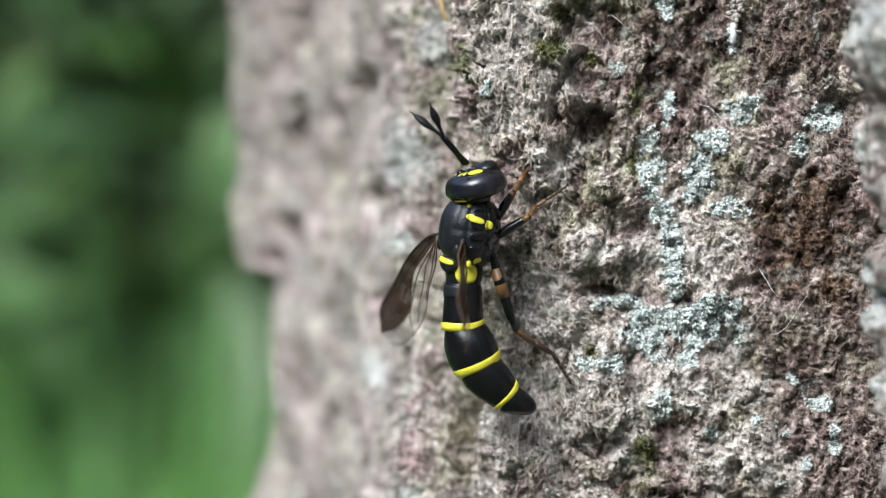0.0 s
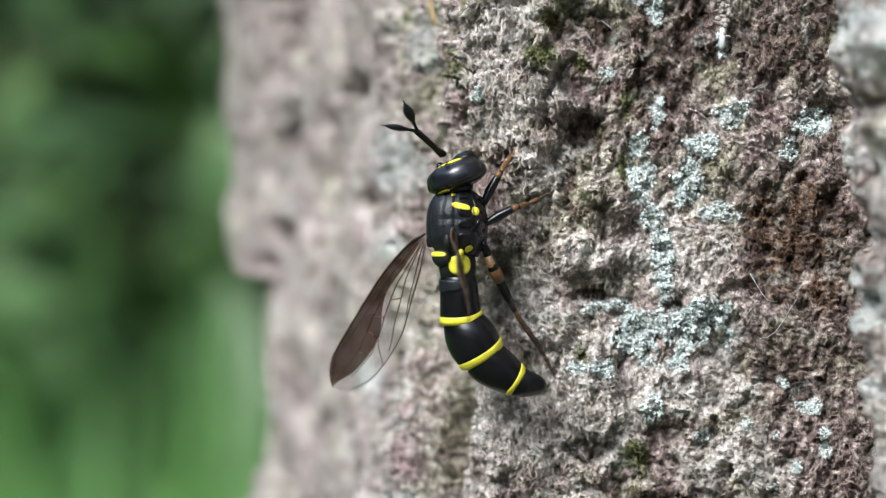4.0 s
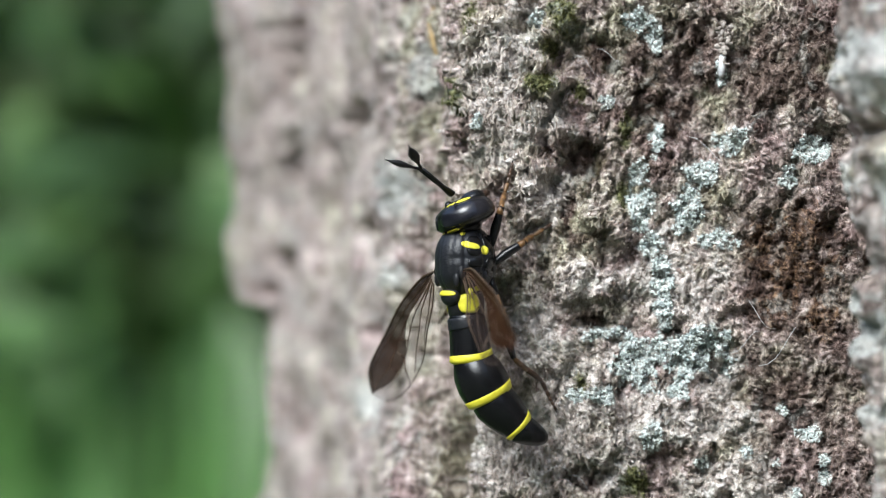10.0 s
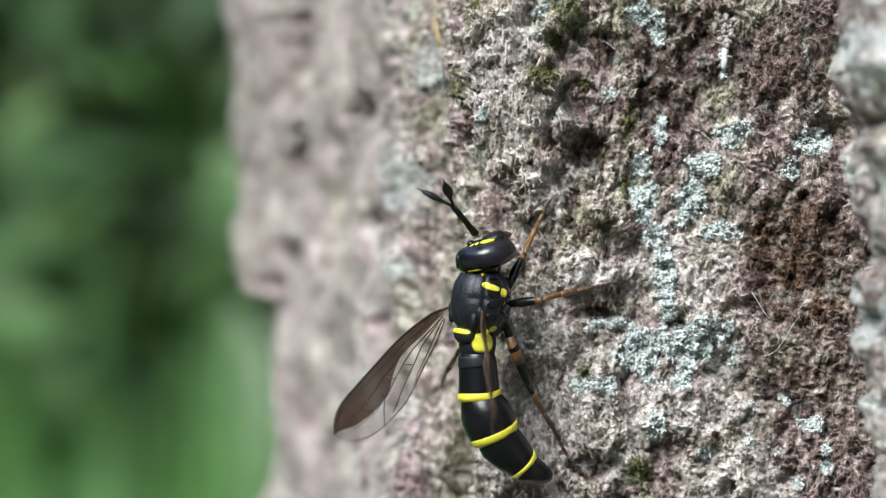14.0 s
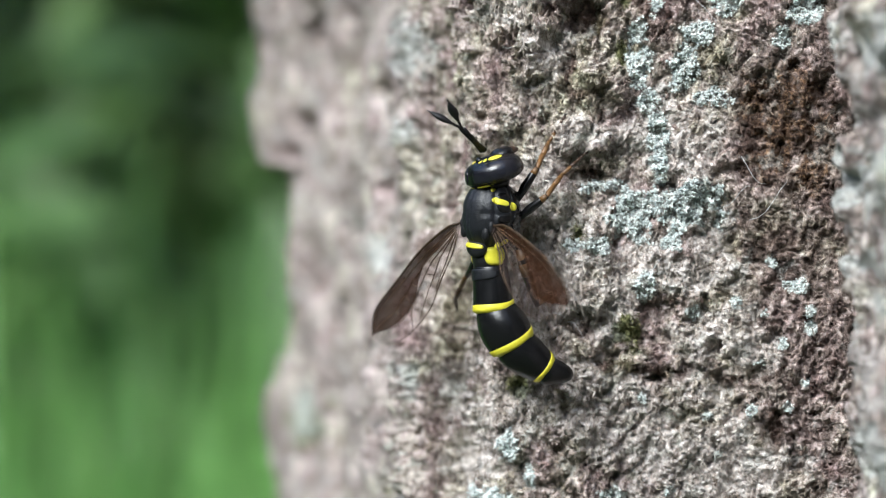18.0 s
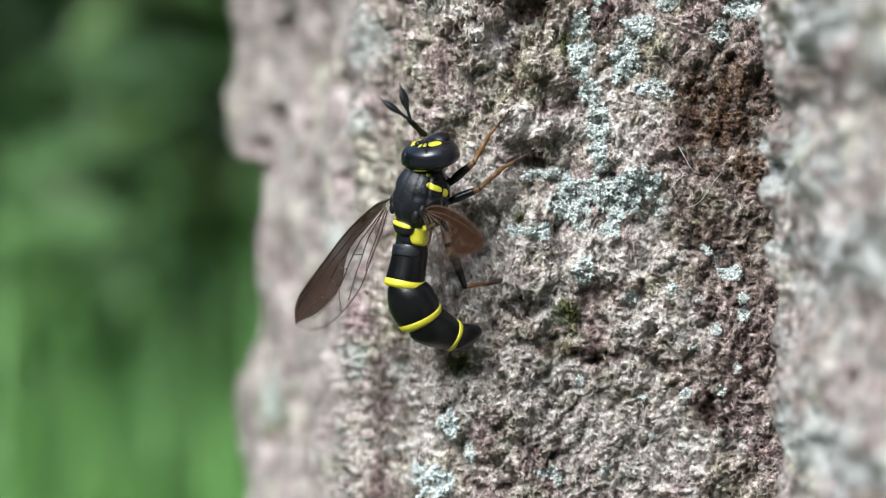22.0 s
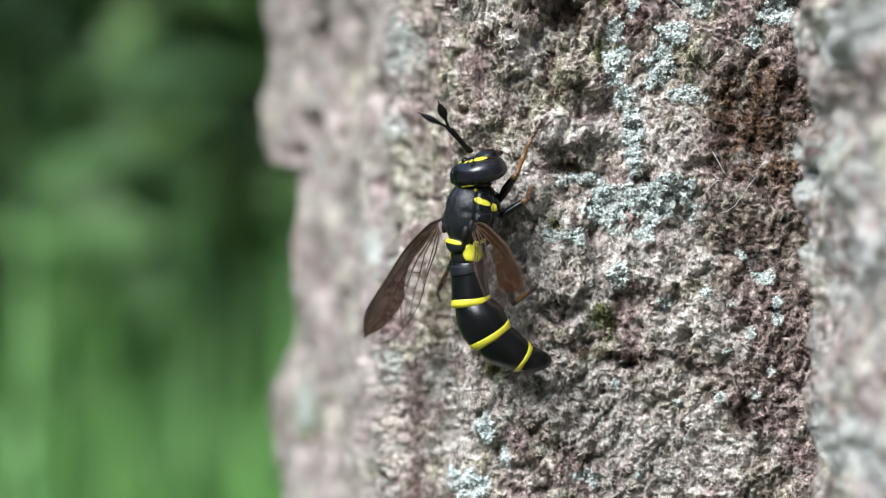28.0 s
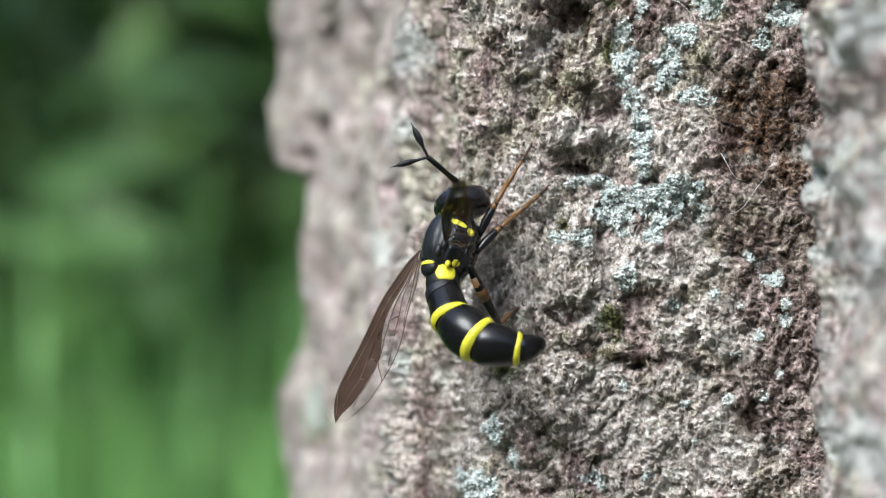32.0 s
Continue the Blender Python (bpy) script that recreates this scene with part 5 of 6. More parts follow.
def motions():
    stands = [
        (0.0, stand(0.76, -2.50, -0.65, -4.0, 2.5, -12.0)),
        (1.0, stand(0.35, -2.50, -0.65, 4.3, 2.0, -5.7)),
        (2.0, stand(0.38, -2.50, -0.65, 1.8, 1.4, -5.6)),
        (4.5, stand(0.63, -2.50, -0.01, -2.4, 0.4, 1.0)),
        (5.0, stand(0.57, -2.50, -0.10, 2.7, 3.5, 1.2)),
        (5.5, stand(0.83, -2.50, -0.40, 2.0, 1.9, -0.0)),
        (6.0, stand(0.91, -2.50, -0.46, 2.4, 1.0, -1.2)),
        (6.5, stand(0.91, -2.50, -0.49, 1.9, 0.6, -1.5)),
        (7.0, stand(0.99, -2.50, -0.55, -1.1, 0.8, -0.1)),
        (7.5, stand(0.93, -2.50, -0.52, 1.4, 0.5, -0.1)),
        (8.0, stand(0.93, -2.50, -0.56, 1.0, 0.8, 0.0)),
        (8.5, stand(1.01, -2.50, -0.62, -2.3, 0.4, 0.1)),
        (9.0, stand(0.97, -2.50, -0.61, 0.0, 0.0, 0.0)),
        (9.5, stand(0.98, -2.50, -0.60, 0.2, 0.2, 0.1)),
        (10.0, stand(1.00, -2.50, -0.61, 0.0, 0.1, -0.0)),
        (10.5, stand(1.00, -2.50, -0.66, 0.0, 0.0, -0.0)),
        (11.0, stand(0.98, -2.50, -0.63, 0.9, -0.7, 0.0)),
        (11.5, stand(0.98, -2.50, -0.64, 1.1, -0.6, 0.1)),
        (12.0, stand(0.56, -2.50, -0.88, -3.5, -0.7, 1.5)),
        (12.5, stand(1.11, -2.50, -1.85, 2.8, 2.2, -4.2)),
        (13.0, stand(1.12, -2.50, -2.19, 3.0, 3.9, -4.2)),
        (13.5, stand(1.29, -2.50, -2.49, 5.0, 4.2, -5.0)),
        (15.5, stand(1.86, -2.50, -3.56, 6.7, 3.4, -3.9)),
        (16.0, stand(1.92, -2.50, -3.85, 6.4, 1.0, -4.7)),
        (16.5, stand(2.21, -2.50, -4.36, 5.9, -0.0, -3.5)),
        (17.0, stand(2.35, -2.50, -5.18, 7.3, -0.4, -1.8)),
        (17.5, stand(2.44, -2.50, -5.39, 5.0, -0.1, -3.3)),
        (18.0, stand(2.20, -2.50, -5.34, 7.5, 0.3, -3.9)),
        (18.5, stand(2.29, -2.50, -5.41, 6.9, 0.5, -4.2)),
        (19.0, stand(2.28, -2.50, -5.52, 8.9, 0.4, -4.1)),
        (19.5, stand(1.85, -2.50, -5.41, 12.2, 3.2, -9.5)),
        (20.0, stand(1.76, -2.50, -5.44, 12.5, 4.8, -7.9)),
        (20.5, stand(1.67, -2.50, -5.38, 13.4, 4.7, -9.6)),
        (21.0, stand(1.52, -2.50, -5.12, 14.3, 3.9, -12.8)),
        (21.5, stand(1.52, -2.50, -5.14, 14.7, 4.6, -12.7)),
        (22.0, stand(1.57, -2.50, -5.22, 14.7, 4.7, -12.4)),
        (22.5, stand(1.66, -2.50, -5.21, 12.1, 4.7, -11.7)),
        (23.0, stand(1.69, -2.50, -5.39, 13.4, 4.4, -10.7)),
        (23.5, stand(1.69, -2.50, -5.36, 13.8, 3.3, -11.2)),
        (24.0, stand(1.73, -2.50, -5.47, 13.6, 3.9, -9.6)),
        (24.5, stand(1.98, -2.50, -5.54, 11.2, 2.9, -10.0)),
        (25.0, stand(2.08, -2.50, -5.64, 10.6, 2.7, -9.6)),
        (25.5, stand(2.11, -2.50, -5.67, 10.3, 3.1, -8.0)),
        (27.5, stand(2.23, -2.50, -5.74, 9.2, 3.7, -6.3)),
        (28.0, stand(2.31, -2.50, -5.78, 9.2, 3.7, -6.2)),
        (28.5, stand(2.32, -2.50, -5.82, 8.3, 1.9, -7.3)),
        (29.0, stand(2.33, -2.50, -5.80, 8.8, 2.4, -7.7)),
        (29.5, stand(2.28, -2.50, -5.78, 8.3, 3.0, -7.5)),
        (30.0, stand(2.27, -2.50, -5.84, 10.0, 2.6, -6.6)),
        (30.5, stand(2.07, -2.50, -5.78, 10.6, -2.1, -8.2)),
        (31.0, stand(1.96, -2.50, -5.71, 5.9, -2.3, -4.8)),
        (31.5, stand(1.80, -2.50, -6.68, 1.4, 7.9, 3.2)),
        (32.0, stand(0.92, -2.50, -7.22, -0.9, 21.0, 11.1)),
    ]
    walk(fly, stands)
    bends = [
        (0.0, curl(-3.9, -22.4, 9.0)),
        (1.0, curl(-7.7, -25.8, 7.4)),
        (2.0, curl(-7.1, -26.5, 6.3)),
        (4.5, curl(-6.9, -25.1, -5.6)),
        (5.0, curl(-6.5, -25.4, 0.9)),
        (5.5, curl(-3.8, -24.2, 2.4)),
        (6.0, curl(-5.3, -22.5, 3.0)),
        (6.5, curl(-7.0, -20.1, 2.1)),
        (7.0, curl(-5.5, -21.6, 1.2)),
        (7.5, curl(-5.3, -21.3, 1.9)),
        (8.0, curl(-6.9, -20.3, 1.2)),
        (8.5, curl(-6.3, -21.9, 1.0)),
        (9.0, curl(-6.6, -20.7, 1.6)),
        (9.5, curl(-5.4, -20.4, 1.4)),
        (10.0, curl(-6.0, -19.4, 1.2)),
        (10.5, curl(-7.5, -19.1, 0.4)),
        (11.0, curl(-2.7, -21.4, 2.6)),
        (11.5, curl(-3.3, -21.3, 2.8)),
        (12.0, curl(-11.6, -16.6, 0.5)),
        (12.5, curl(-7.2, -19.7, 5.5)),
        (13.0, curl(-4.8, -24.0, 5.6)),
        (13.5, curl(-7.6, -20.0, 4.1)),
        (15.5, curl(0.8, -24.8, 6.5)),
        (16.0, curl(0.7, -23.9, 7.8)),
        (16.5, curl(1.2, -23.1, 7.3)),
        (17.0, curl(1.0, -25.4, 6.7)),
        (17.5, curl(1.2, -25.7, 7.6)),
        (18.0, curl(-3.1, -24.0, 8.2)),
        (18.5, curl(-1.9, -27.8, 8.1)),
        (19.0, curl(-2.7, -28.8, 8.3)),
        (19.5, curl(10.8, -41.6, 8.0)),
        (20.0, curl(10.9, -40.5, 5.6)),
        (20.5, curl(25.1, -45.5, 7.6)),
        (21.0, curl(15.8, -41.6, 8.0)),
        (21.5, curl(11.8, -42.2, 9.0)),
        (22.0, curl(6.4, -37.2, 11.4)),
        (22.5, curl(5.5, -37.4, 10.9)),
        (23.0, curl(5.6, -36.7, 10.1)),
        (23.5, curl(6.7, -34.6, 11.6)),
        (24.0, curl(6.7, -34.9, 9.9)),
        (24.5, curl(3.2, -31.4, 11.2)),
        (25.0, curl(0.8, -29.8, 10.9)),
        (25.5, curl(1.9, -30.8, 10.1)),
        (27.5, curl(-3.8, -28.7, 9.5)),
        (28.0, curl(-7.3, -26.3, 9.5)),
        (28.5, curl(-3.7, -27.3, 10.8)),
        (29.0, curl(-4.3, -27.4, 11.0)),
        (29.5, curl(-2.9, -28.9, 10.4)),
        (30.0, curl(-6.3, -28.1, 10.2)),
        (30.5, curl(-5.1, -26.5, 13.7)),
        (31.0, curl(-10.6, -26.8, 7.9)),
        (31.5, curl(-35.1, -21.6, 6.1)),
        (32.0, curl(-14.2, -32.2, 28.1)),
    ]
    for k, segment in enumerate(abdomen):
        walk(segment, [(t, m[k]) for t, m in bends])
    walk(left_wing, [
        (0.0, spread(LEFT_ROOT, 1, (-0.661, 0.740, -0.127), -28)),
        (1.0, spread(LEFT_ROOT, 1, (-0.671, 0.726, -0.152), -25)),
        (2.0, spread(LEFT_ROOT, 1, (-0.701, 0.713, -0.017), -23)),
        (4.5, spread(LEFT_ROOT, 1, (-0.756, 0.611, 0.235), -16)),
        (5.0, spread(LEFT_ROOT, 1, (-0.725, 0.687, 0.052), -15)),
        (5.5, spread(LEFT_ROOT, 1, (-0.689, 0.724, 0.038), -22)),
        (6.0, spread(LEFT_ROOT, 1, (-0.627, 0.776, -0.072), -28)),
        (6.5, spread(LEFT_ROOT, 1, (-0.644, 0.763, -0.055), -28)),
        (7.0, spread(LEFT_ROOT, 1, (-0.597, 0.800, -0.053), -28)),
        (7.5, spread(LEFT_ROOT, 1, (-0.584, 0.805, -0.104), -28)),
        (8.0, spread(LEFT_ROOT, 1, (-0.622, 0.780, -0.066), -28)),
        (8.5, spread(LEFT_ROOT, 1, (-0.549, 0.827, -0.126), -28)),
        (9.0, spread(LEFT_ROOT, 1, (-0.601, 0.794, -0.090), -28)),
        (9.5, spread(LEFT_ROOT, 1, (-0.608, 0.790, -0.077), -28)),
        (10.0, spread(LEFT_ROOT, 1, (-0.615, 0.786, -0.071), -28)),
        (10.5, spread(LEFT_ROOT, 1, (-0.610, 0.789, -0.073), -28)),
        (11.0, spread(LEFT_ROOT, 1, (-0.614, 0.785, -0.084), -28)),
        (11.5, spread(LEFT_ROOT, 1, (-0.634, 0.769, -0.078), -28)),
        (12.0, spread(LEFT_ROOT, 1, (-0.564, 0.826, 0.007), -28)),
        (12.5, spread(LEFT_ROOT, 1, (-0.553, 0.833, 0.014), -19)),
        (13.0, spread(LEFT_ROOT, 1, (-0.632, 0.771, 0.078), -10)),
        (13.5, spread(LEFT_ROOT, 1, (-0.713, 0.689, 0.134), -10)),
        (15.5, spread(LEFT_ROOT, 1, (-0.673, 0.724, 0.150), -11)),
        (16.0, spread(LEFT_ROOT, 1, (-0.669, 0.740, 0.073), -12)),
        (16.5, spread(LEFT_ROOT, 1, (-0.661, 0.741, 0.120), -12)),
        (17.0, spread(LEFT_ROOT, 1, (-0.651, 0.755, 0.079), -12)),
        (17.5, spread(LEFT_ROOT, 1, (-0.615, 0.788, 0.037), -13)),
        (18.0, spread(LEFT_ROOT, 1, (-0.657, 0.754, -0.014), -13)),
        (18.5, spread(LEFT_ROOT, 1, (-0.718, 0.695, 0.042), -14)),
        (19.0, spread(LEFT_ROOT, 1, (-0.704, 0.709, -0.047), -14)),
        (19.5, spread(LEFT_ROOT, 1, (-0.792, 0.611, 0.018), -15)),
        (20.0, spread(LEFT_ROOT, 1, (-0.787, 0.614, 0.057), -15)),
        (20.5, spread(LEFT_ROOT, 1, (-0.796, 0.606, -0.001), -16)),
        (21.0, spread(LEFT_ROOT, 1, (-0.830, 0.557, 0.019), -17)),
        (21.5, spread(LEFT_ROOT, 1, (-0.842, 0.538, 0.031), -17)),
        (22.0, spread(LEFT_ROOT, 1, (-0.828, 0.561, -0.014), -18)),
        (22.5, spread(LEFT_ROOT, 1, (-0.815, 0.580, -0.012), -18)),
        (23.0, spread(LEFT_ROOT, 1, (-0.818, 0.575, -0.011), -19)),
        (23.5, spread(LEFT_ROOT, 1, (-0.825, 0.565, -0.014), -19)),
        (24.0, spread(LEFT_ROOT, 1, (-0.801, 0.596, -0.050), -20)),
        (24.5, spread(LEFT_ROOT, 1, (-0.812, 0.584, -0.007), -20)),
        (25.0, spread(LEFT_ROOT, 1, (-0.793, 0.609, -0.011), -20)),
        (25.5, spread(LEFT_ROOT, 1, (-0.753, 0.657, -0.033), -20)),
        (27.5, spread(LEFT_ROOT, 1, (-0.748, 0.663, -0.020), -21)),
        (28.0, spread(LEFT_ROOT, 1, (-0.738, 0.670, -0.082), -21)),
        (28.5, spread(LEFT_ROOT, 1, (-0.754, 0.656, -0.034), -22)),
        (29.0, spread(LEFT_ROOT, 1, (-0.740, 0.670, -0.056), -22)),
        (29.5, spread(LEFT_ROOT, 1, (-0.761, 0.646, -0.058), -22)),
        (30.0, spread(LEFT_ROOT, 1, (-0.744, 0.660, -0.104), -22)),
        (30.5, spread(LEFT_ROOT, 1, (-0.881, 0.464, 0.093), -14)),
        (31.0, spread(LEFT_ROOT, 1, (-0.869, 0.478, 0.131), -12)),
        (31.5, spread(LEFT_ROOT, 1, (-0.925, 0.342, 0.165), -12)),
        (32.0, spread(LEFT_ROOT, 1, (-0.958, 0.271, 0.095), -8)),
    ])
    walk(right_wing, [
        (0.0, spread(RIGHT_ROOT, -1, (-0.217, -0.888, 0.405), 18)),
        (1.0, spread(RIGHT_ROOT, -1, (-0.256, -0.850, 0.460), 17)),
        (2.0, spread(RIGHT_ROOT, -1, (-0.314, -0.826, 0.469), 16)),
        (4.5, spread(RIGHT_ROOT, -1, (-0.297, -0.875, 0.381), 14)),
        (5.0, spread(RIGHT_ROOT, -1, (-0.344, -0.826, 0.446), 14)),
        (5.5, spread(RIGHT_ROOT, -1, (-0.313, -0.878, 0.363), 0)),
        (6.0, spread(RIGHT_ROOT, -1, (-0.310, -0.906, 0.288), -14)),
        (6.5, spread(RIGHT_ROOT, -1, (-0.275, -0.918, 0.284), -14)),
        (7.0, spread(RIGHT_ROOT, -1, (-0.294, -0.927, 0.232), -14)),
        (7.5, spread(RIGHT_ROOT, -1, (-0.306, -0.911, 0.275), -14)),
        (8.0, spread(RIGHT_ROOT, -1, (-0.315, -0.910, 0.270), -14)),
        (8.5, spread(RIGHT_ROOT, -1, (-0.313, -0.922, 0.227), -14)),
        (9.0, spread(RIGHT_ROOT, -1, (-0.314, -0.911, 0.269), -14)),
        (9.5, spread(RIGHT_ROOT, -1, (-0.312, -0.910, 0.272), -14)),
        (10.0, spread(RIGHT_ROOT, -1, (-0.313, -0.910, 0.273), -14)),
        (10.5, spread(RIGHT_ROOT, -1, (-0.314, -0.908, 0.276), -14)),
        (11.0, spread(RIGHT_ROOT, -1, (-0.315, -0.901, 0.298), -14)),
        (11.5, spread(RIGHT_ROOT, -1, (-0.313, -0.903, 0.296), -14)),
        (12.0, spread(RIGHT_ROOT, -1, (-0.282, -0.918, 0.279), 0)),
        (12.5, spread(RIGHT_ROOT, -1, (-0.329, -0.852, 0.407), 7)),
        (13.0, spread(RIGHT_ROOT, -1, (-0.433, -0.808, 0.400), 14)),
        (13.5, spread(RIGHT_ROOT, -1, (-0.414, -0.788, 0.456), 13)),
        (15.5, spread(RIGHT_ROOT, -1, (-0.443, -0.794, 0.416), 10)),
        (16.0, spread(RIGHT_ROOT, -1, (-0.378, -0.857, 0.350), -15)),
        (16.5, spread(RIGHT_ROOT, -1, (-0.386, -0.876, 0.290), -16)),
        (17.0, spread(RIGHT_ROOT, -1, (-0.318, -0.908, 0.273), -18)),
        (17.5, spread(RIGHT_ROOT, -1, (-0.280, -0.926, 0.254), -19)),
        (18.0, spread(RIGHT_ROOT, -1, (-0.250, -0.933, 0.259), -20)),
        (18.5, spread(RIGHT_ROOT, -1, (-0.175, -0.937, 0.302), -20)),
        (19.0, spread(RIGHT_ROOT, -1, (-0.095, -0.952, 0.292), -20)),
        (19.5, spread(RIGHT_ROOT, -1, (-0.029, -0.934, 0.357), -20)),
        (20.0, spread(RIGHT_ROOT, -1, (-0.056, -0.909, 0.414), -19)),
        (20.5, spread(RIGHT_ROOT, -1, (0.004, -0.902, 0.432), -19)),
        (21.0, spread(RIGHT_ROOT, -1, (0.049, -0.892, 0.448), -19)),
        (21.5, spread(RIGHT_ROOT, -1, (0.050, -0.894, 0.444), -19)),
        (22.0, spread(RIGHT_ROOT, -1, (0.049, -0.898, 0.437), -19)),
        (22.5, spread(RIGHT_ROOT, -1, (0.026, -0.915, 0.402), -18)),
        (23.0, spread(RIGHT_ROOT, -1, (0.005, -0.901, 0.433), -18)),
        (23.5, spread(RIGHT_ROOT, -1, (-0.014, -0.899, 0.437), -18)),
        (24.0, spread(RIGHT_ROOT, -1, (-0.082, -0.892, 0.445), -18)),
        (24.5, spread(RIGHT_ROOT, -1, (-0.049, -0.914, 0.403), -18)),
        (25.0, spread(RIGHT_ROOT, -1, (-0.040, -0.923, 0.383), -18)),
        (25.5, spread(RIGHT_ROOT, -1, (-0.088, -0.919, 0.385), -17)),
        (27.5, spread(RIGHT_ROOT, -1, (-0.187, -0.915, 0.358), -16)),
        (28.0, spread(RIGHT_ROOT, -1, (-0.193, -0.913, 0.360), -16)),
        (28.5, spread(RIGHT_ROOT, -1, (-0.145, -0.925, 0.351), -16)),
        (29.0, spread(RIGHT_ROOT, -1, (-0.117, -0.925, 0.361), -16)),
        (29.5, spread(RIGHT_ROOT, -1, (-0.100, -0.932, 0.349), -15)),
        (30.0, spread(RIGHT_ROOT, -1, (-0.086, -0.917, 0.391), -15)),
        (30.5, spread(RIGHT_ROOT, -1, (0.089, -0.924, 0.372), -8)),
        (31.0, spread(RIGHT_ROOT, -1, (0.153, -0.956, 0.251), 0)),
        (31.5, spread(RIGHT_ROOT, -1, (0.164, -0.949, 0.270), 20)),
        (32.0, spread(RIGHT_ROOT, -1, (-0.007, -0.931, 0.364), 45)),
    ])
    shafts = [
        (0.0, (0.571, -0.295, 0.766), (0.811, -0.124, 0.571), (0.488, 0.435, 0.757)),
        (1.0, (0.553, -0.178, 0.814), (0.803, 0.102, 0.587), (0.307, 0.529, 0.791)),
        (2.0, (0.648, 0.004, 0.761), (0.679, -0.291, 0.674), (0.194, 0.506, 0.840)),
        (4.5, (0.471, -0.338, 0.815), (0.707, -0.400, 0.583), (0.133, -0.130, 0.982)),
        (5.0, (0.460, -0.222, 0.860), (0.648, -0.368, 0.667), (0.142, 0.083, 0.986)),
        (5.5, (0.532, -0.159, 0.832), (0.562, -0.472, 0.679), (0.196, 0.088, 0.977)),
        (6.0, (0.561, -0.089, 0.823), (0.555, -0.498, 0.667), (0.209, 0.097, 0.973)),
        (6.5, (0.549, -0.115, 0.828), (0.587, -0.460, 0.666), (0.214, 0.087, 0.973)),
        (7.0, (0.562, -0.071, 0.824), (0.519, -0.563, 0.643), (0.183, -0.035, 0.983)),
        (7.5, (0.544, -0.118, 0.831), (0.548, -0.500, 0.670), (0.216, 0.071, 0.974)),
        (8.0, (0.559, -0.092, 0.824), (0.545, -0.503, 0.671), (0.181, 0.001, 0.984)),
        (8.5, (0.546, -0.104, 0.831), (0.576, -0.522, 0.628), (0.188, -0.056, 0.980)),
        (9.0, (0.550, -0.099, 0.829), (0.553, -0.515, 0.655), (0.194, -0.020, 0.981)),
        (9.5, (0.551, -0.097, 0.829), (0.552, -0.513, 0.657), (0.195, -0.013, 0.981)),
        (10.0, (0.528, -0.120, 0.841), (0.554, -0.515, 0.654), (0.224, 0.046, 0.973)),
        (10.5, (0.573, -0.039, 0.818), (0.527, -0.530, 0.664), (0.196, 0.038, 0.980)),
        (11.0, (0.560, -0.105, 0.822), (0.561, -0.483, 0.672), (0.206, -0.006, 0.979)),
        (11.5, (0.562, -0.104, 0.821), (0.533, -0.498, 0.684), (0.208, 0.058, 0.976)),
        (12.0, (0.636, 0.124, 0.762), (0.473, -0.591, 0.653), (0.179, -0.184, 0.967)),
        (12.5, (0.655, 0.068, 0.753), (0.452, -0.595, 0.665), (0.293, 0.198, 0.935)),
        (13.0, (0.623, -0.025, 0.782), (0.512, -0.525, 0.680), (0.296, 0.161, 0.942)),
        (13.5, (0.593, -0.097, 0.799), (0.567, -0.455, 0.687), (0.304, 0.406, 0.862)),
        (15.5, (0.427, -0.385, 0.818), (0.840, 0.023, 0.542), (0.494, 0.513, 0.702)),
        (16.0, (0.416, -0.381, 0.825), (0.854, 0.133, 0.503), (0.477, 0.519, 0.709)),
        (16.5, (0.503, -0.266, 0.823), (0.719, -0.258, 0.645), (0.443, 0.520, 0.730)),
        (17.0, (0.542, -0.232, 0.808), (0.665, -0.305, 0.682), (0.409, 0.542, 0.734)),
        (17.5, (0.621, -0.084, 0.779), (0.542, -0.487, 0.685), (0.355, 0.375, 0.856)),
        (18.0, (0.505, -0.259, 0.823), (0.739, -0.171, 0.651), (0.420, 0.550, 0.722)),
        (18.5, (0.364, -0.450, 0.815), (0.839, 0.330, 0.432), (0.465, 0.505, 0.727)),
        (19.0, (0.339, -0.428, 0.838), (0.845, 0.338, 0.415), (0.439, 0.537, 0.720)),
        (19.5, (0.348, -0.389, 0.853), (0.873, 0.370, 0.317), (0.425, 0.606, 0.672)),
        (20.0, (0.308, -0.425, 0.851), (0.874, 0.348, 0.340), (0.432, 0.595, 0.678)),
        (20.5, (0.324, -0.415, 0.850), (0.865, 0.380, 0.327), (0.431, 0.617, 0.659)),
        (21.0, (0.316, -0.465, 0.827), (0.854, 0.426, 0.297), (0.442, 0.644, 0.624)),
        (21.5, (0.311, -0.454, 0.835), (0.872, 0.407, 0.273), (0.442, 0.648, 0.620)),
        (22.0, (0.362, -0.385, 0.849), (0.874, 0.402, 0.273), (0.417, 0.653, 0.632)),
        (22.5, (0.331, -0.441, 0.834), (0.871, 0.386, 0.304), (0.448, 0.612, 0.652)),
        (23.0, (0.357, -0.399, 0.845), (0.863, 0.394, 0.316), (0.424, 0.628, 0.653)),
        (23.5, (0.364, -0.410, 0.837), (0.864, 0.405, 0.300), (0.421, 0.638, 0.645)),
        (24.0, (0.365, -0.390, 0.845), (0.868, 0.383, 0.317), (0.421, 0.626, 0.657)),
        (24.5, (0.402, -0.353, 0.845), (0.863, 0.383, 0.329), (0.404, 0.606, 0.686)),
        (25.0, (0.456, -0.297, 0.839), (0.855, 0.057, 0.516), (0.389, 0.510, 0.767)),
        (25.5, (0.471, -0.283, 0.836), (0.808, -0.097, 0.581), (0.409, 0.583, 0.702)),
        (27.5, (0.460, -0.264, 0.848), (0.793, -0.096, 0.602), (0.385, 0.235, 0.892)),
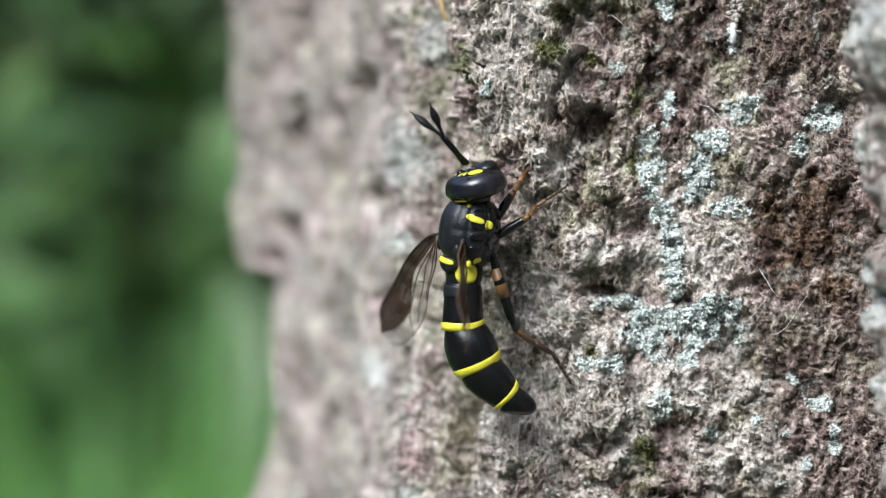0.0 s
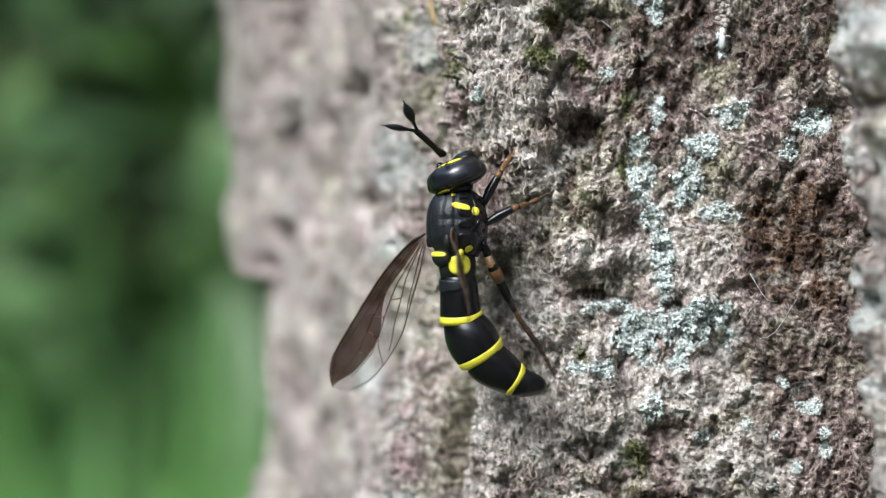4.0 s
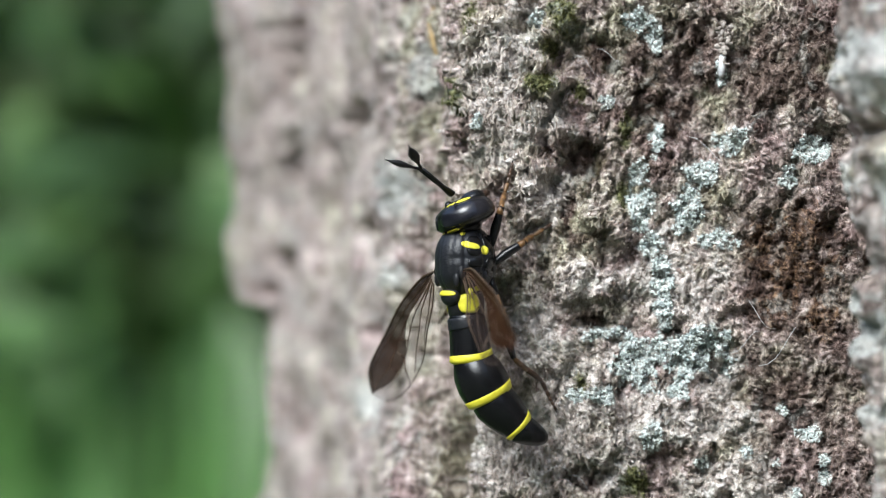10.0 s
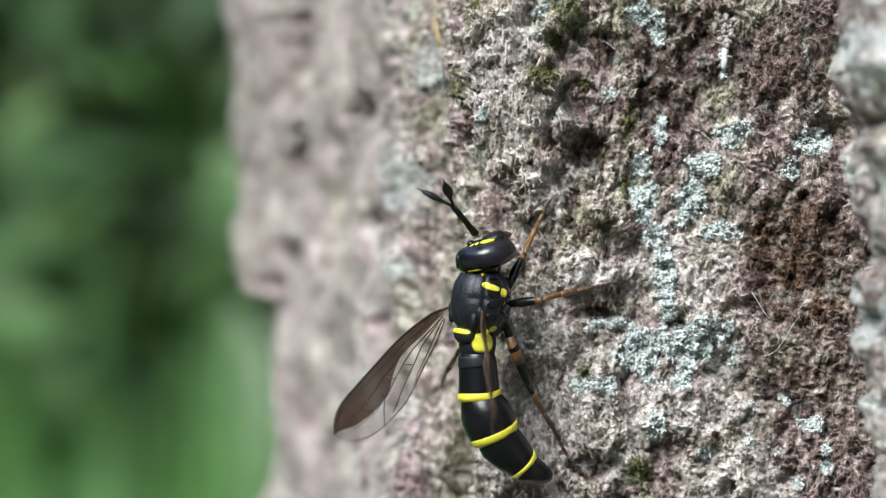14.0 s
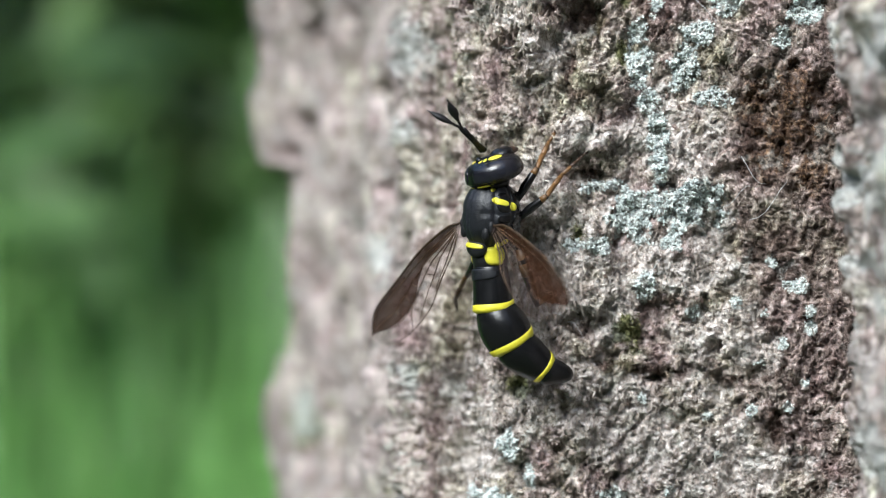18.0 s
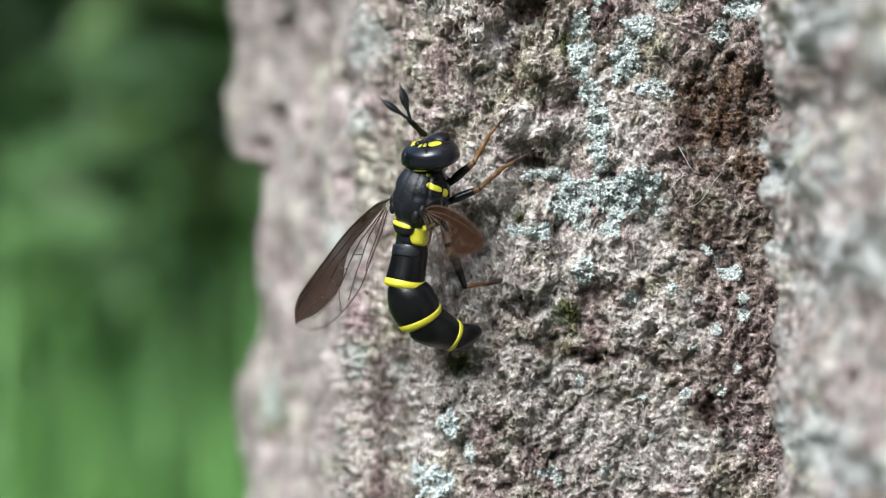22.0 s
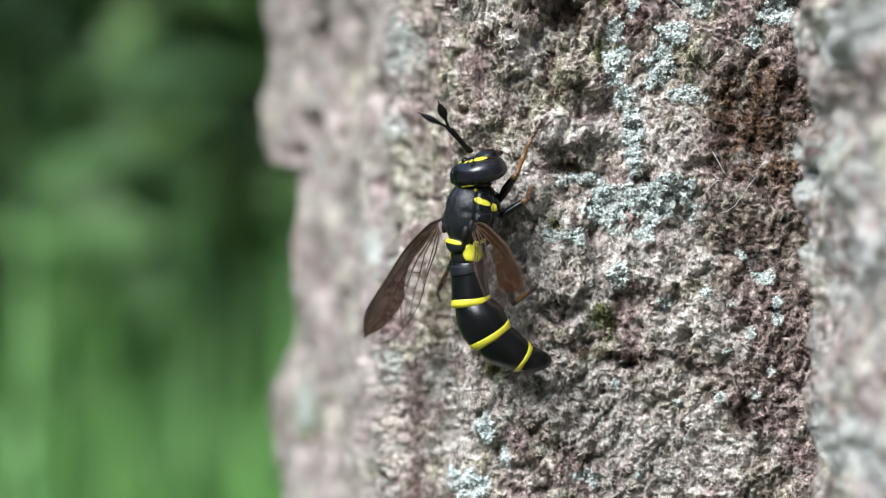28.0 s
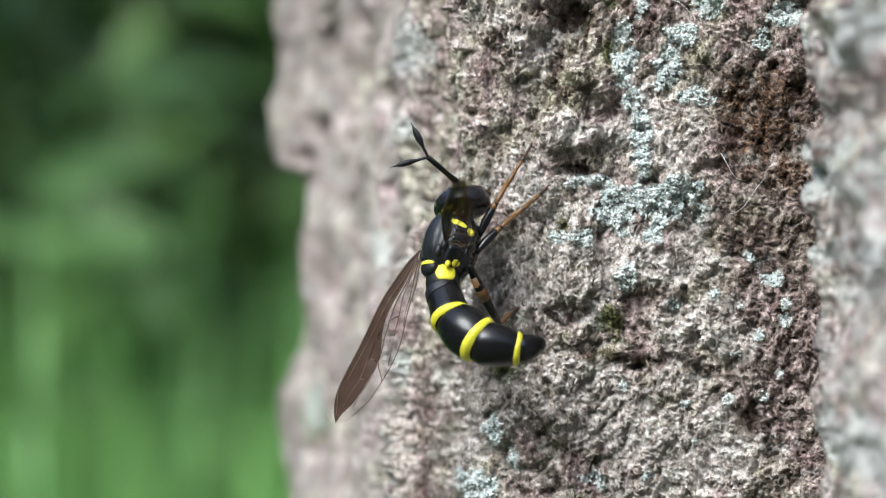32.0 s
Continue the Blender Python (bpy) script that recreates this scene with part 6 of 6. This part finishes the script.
        (28.0, (0.516, -0.165, 0.841), (0.692, -0.263, 0.672), (0.307, 0.155, 0.939)),
        (28.5, (0.536, -0.214, 0.817), (0.714, -0.235, 0.660), (0.354, 0.234, 0.905)),
        (29.0, (0.570, -0.131, 0.811), (0.669, -0.329, 0.666), (0.329, 0.156, 0.932)),
        (29.5, (0.505, -0.227, 0.833), (0.770, -0.066, 0.634), (0.353, 0.348, 0.869)),
        (30.0, (0.521, -0.207, 0.828), (0.702, -0.225, 0.675), (0.298, 0.141, 0.944)),
        (30.5, (0.393, -0.340, 0.854), (0.868, 0.379, 0.321), (0.268, 0.389, 0.881)),
        (31.0, (0.317, -0.428, 0.846), (0.862, 0.322, 0.391), (0.210, 0.538, 0.816)),
        (31.5, (0.183, -0.296, 0.937), (0.595, 0.301, 0.745), (-0.264, 0.468, 0.843)),
        (32.0, (0.220, -0.181, 0.959), (0.688, 0.010, 0.726), (-0.499, 0.459, 0.735)),
    ]
    walk(antenna_stalk, [(t, lie(STALK_ROOT, a, (1, 0, 0.3))) for t, a, _, _ in shafts])
    for k, club in enumerate(antenna_clubs):
        walk(club, [(row[0], lie(STALK_ROOT + Vector(row[1]).normalized() * STALK_LONG, row[2 + k], (1, 0, 0.3))) for row in shafts])
    feet = {
        ("front", -1): [(0.0, 4.24, -0.90, 3.31), (1.0, 4.20, -0.90, 3.16), (2.0, 4.21, -0.90, 3.19), (5.0, 3.42, -0.90, 5.01), (6.0, 3.45, -0.90, 5.02), (7.0, 3.38, -0.90, 4.96), (9.0, 3.25, -0.90, 4.02), (12.0, 3.18, -0.90, 3.80), (13.0, 4.72, -0.90, 2.66), (15.5, 4.95, -0.90, 1.43), (17.0, 6.08, -0.90, -0.26), (18.0, 5.63, -0.90, -0.57), (18.5, 5.92, -0.90, -0.26), (19.0, 6.44, -0.90, -0.11), (20.0, 5.60, -0.90, -0.85), (22.0, 5.65, -0.90, -0.96), (24.0, 5.53, -0.90, -0.84), (25.0, 5.61, -0.90, -0.97), (28.0, 5.54, -0.90, -1.11), (29.0, 5.59, -0.90, -0.84), (30.0, 5.56, -0.90, -1.04), (32.0, 5.19, -0.90, -1.33)],
        ("mid", -1): [(0.0, 5.22, -0.90, 1.39), (1.0, 5.28, -0.90, 1.48), (2.0, 5.39, -0.90, 1.52), (5.0, 5.35, -0.90, 1.54), (7.0, 5.18, -0.90, 1.48), (9.0, 5.44, -0.90, 1.44), (12.0, 5.76, -0.90, 1.62), (13.0, 7.30, -0.90, -1.54), (15.5, 7.47, -0.90, -2.55), (17.0, 7.11, -0.90, -1.58), (18.0, 6.73, -0.90, -2.24), (19.0, 6.85, -0.90, -3.03), (20.0, 7.23, -0.90, -2.64), (22.0, 6.87, -0.90, -2.82), (24.0, 6.43, -0.90, -2.94), (25.0, 6.72, -0.90, -2.94), (28.0, 6.36, -0.90, -3.45), (29.0, 6.47, -0.90, -3.23), (31.0, 6.45, -0.90, -3.16), (32.0, 6.64, -0.90, -3.17)],
        ("hind", -1): [(0.0, 5.43, -0.90, -7.55), (1.0, 5.50, -0.90, -7.42), (2.0, 5.52, -0.90, -7.49), (5.0, 5.22, -0.90, -7.37), (7.0, 5.17, -0.90, -7.37), (9.0, 5.19, -0.90, -7.40), (12.0, 5.25, -0.90, -7.44), (13.0, 5.64, -0.90, -9.94), (15.5, 5.74, -0.90, -11.06), (17.0, 6.49, -0.90, -10.06), (18.0, 6.46, -0.90, -10.08), (19.0, 6.57, -0.90, -10.04), (20.0, 6.42, -0.90, -10.07), (22.0, 6.59, -0.90, -10.21), (24.0, 6.59, -0.90, -10.14), (25.0, 6.52, -0.90, -10.06), (28.0, 6.71, -0.90, -10.26), (29.0, 6.40, -0.90, -10.64), (31.0, 6.68, -0.90, -10.41), (32.0, 5.90, -0.90, -10.63)],
        ("front", 1): [(0, -0.9, 6.8, 2.6), (12, -0.9, 6.8, 2.6), (13, -0.6, 6.6, 0.6), (17, -0.3, 6.4, -2.0), (31, -0.5, 6.4, -2.2), (32, -0.6, 6.6, -3.4)],
        ("mid", 1): [(0, -2.0, 8.4, -0.6), (12, -2.0, 8.4, -0.6), (13, -1.8, 8.2, -2.4), (17, -1.4, 7.6, -5.2), (32, -1.5, 7.6, -5.6)],
        ("hind", 1): [(0, -1.4, 6.4, -5.2), (12, -1.4, 6.4, -5.2), (13, -1.2, 6.2, -7.0), (17, 0.6, 3.4, -10.6), (32, 0.6, 3.4, -10.9)],
    }
    for (kind, s), rows in feet.items():
        poses = [(t, step(kind, s, m, on_bark(between(rows, t)))) for t, m in stands]
        for k, piece in enumerate(legs[kind, s]):
            walk(piece, [(t, p[k]) for t, p in poses])


motions()
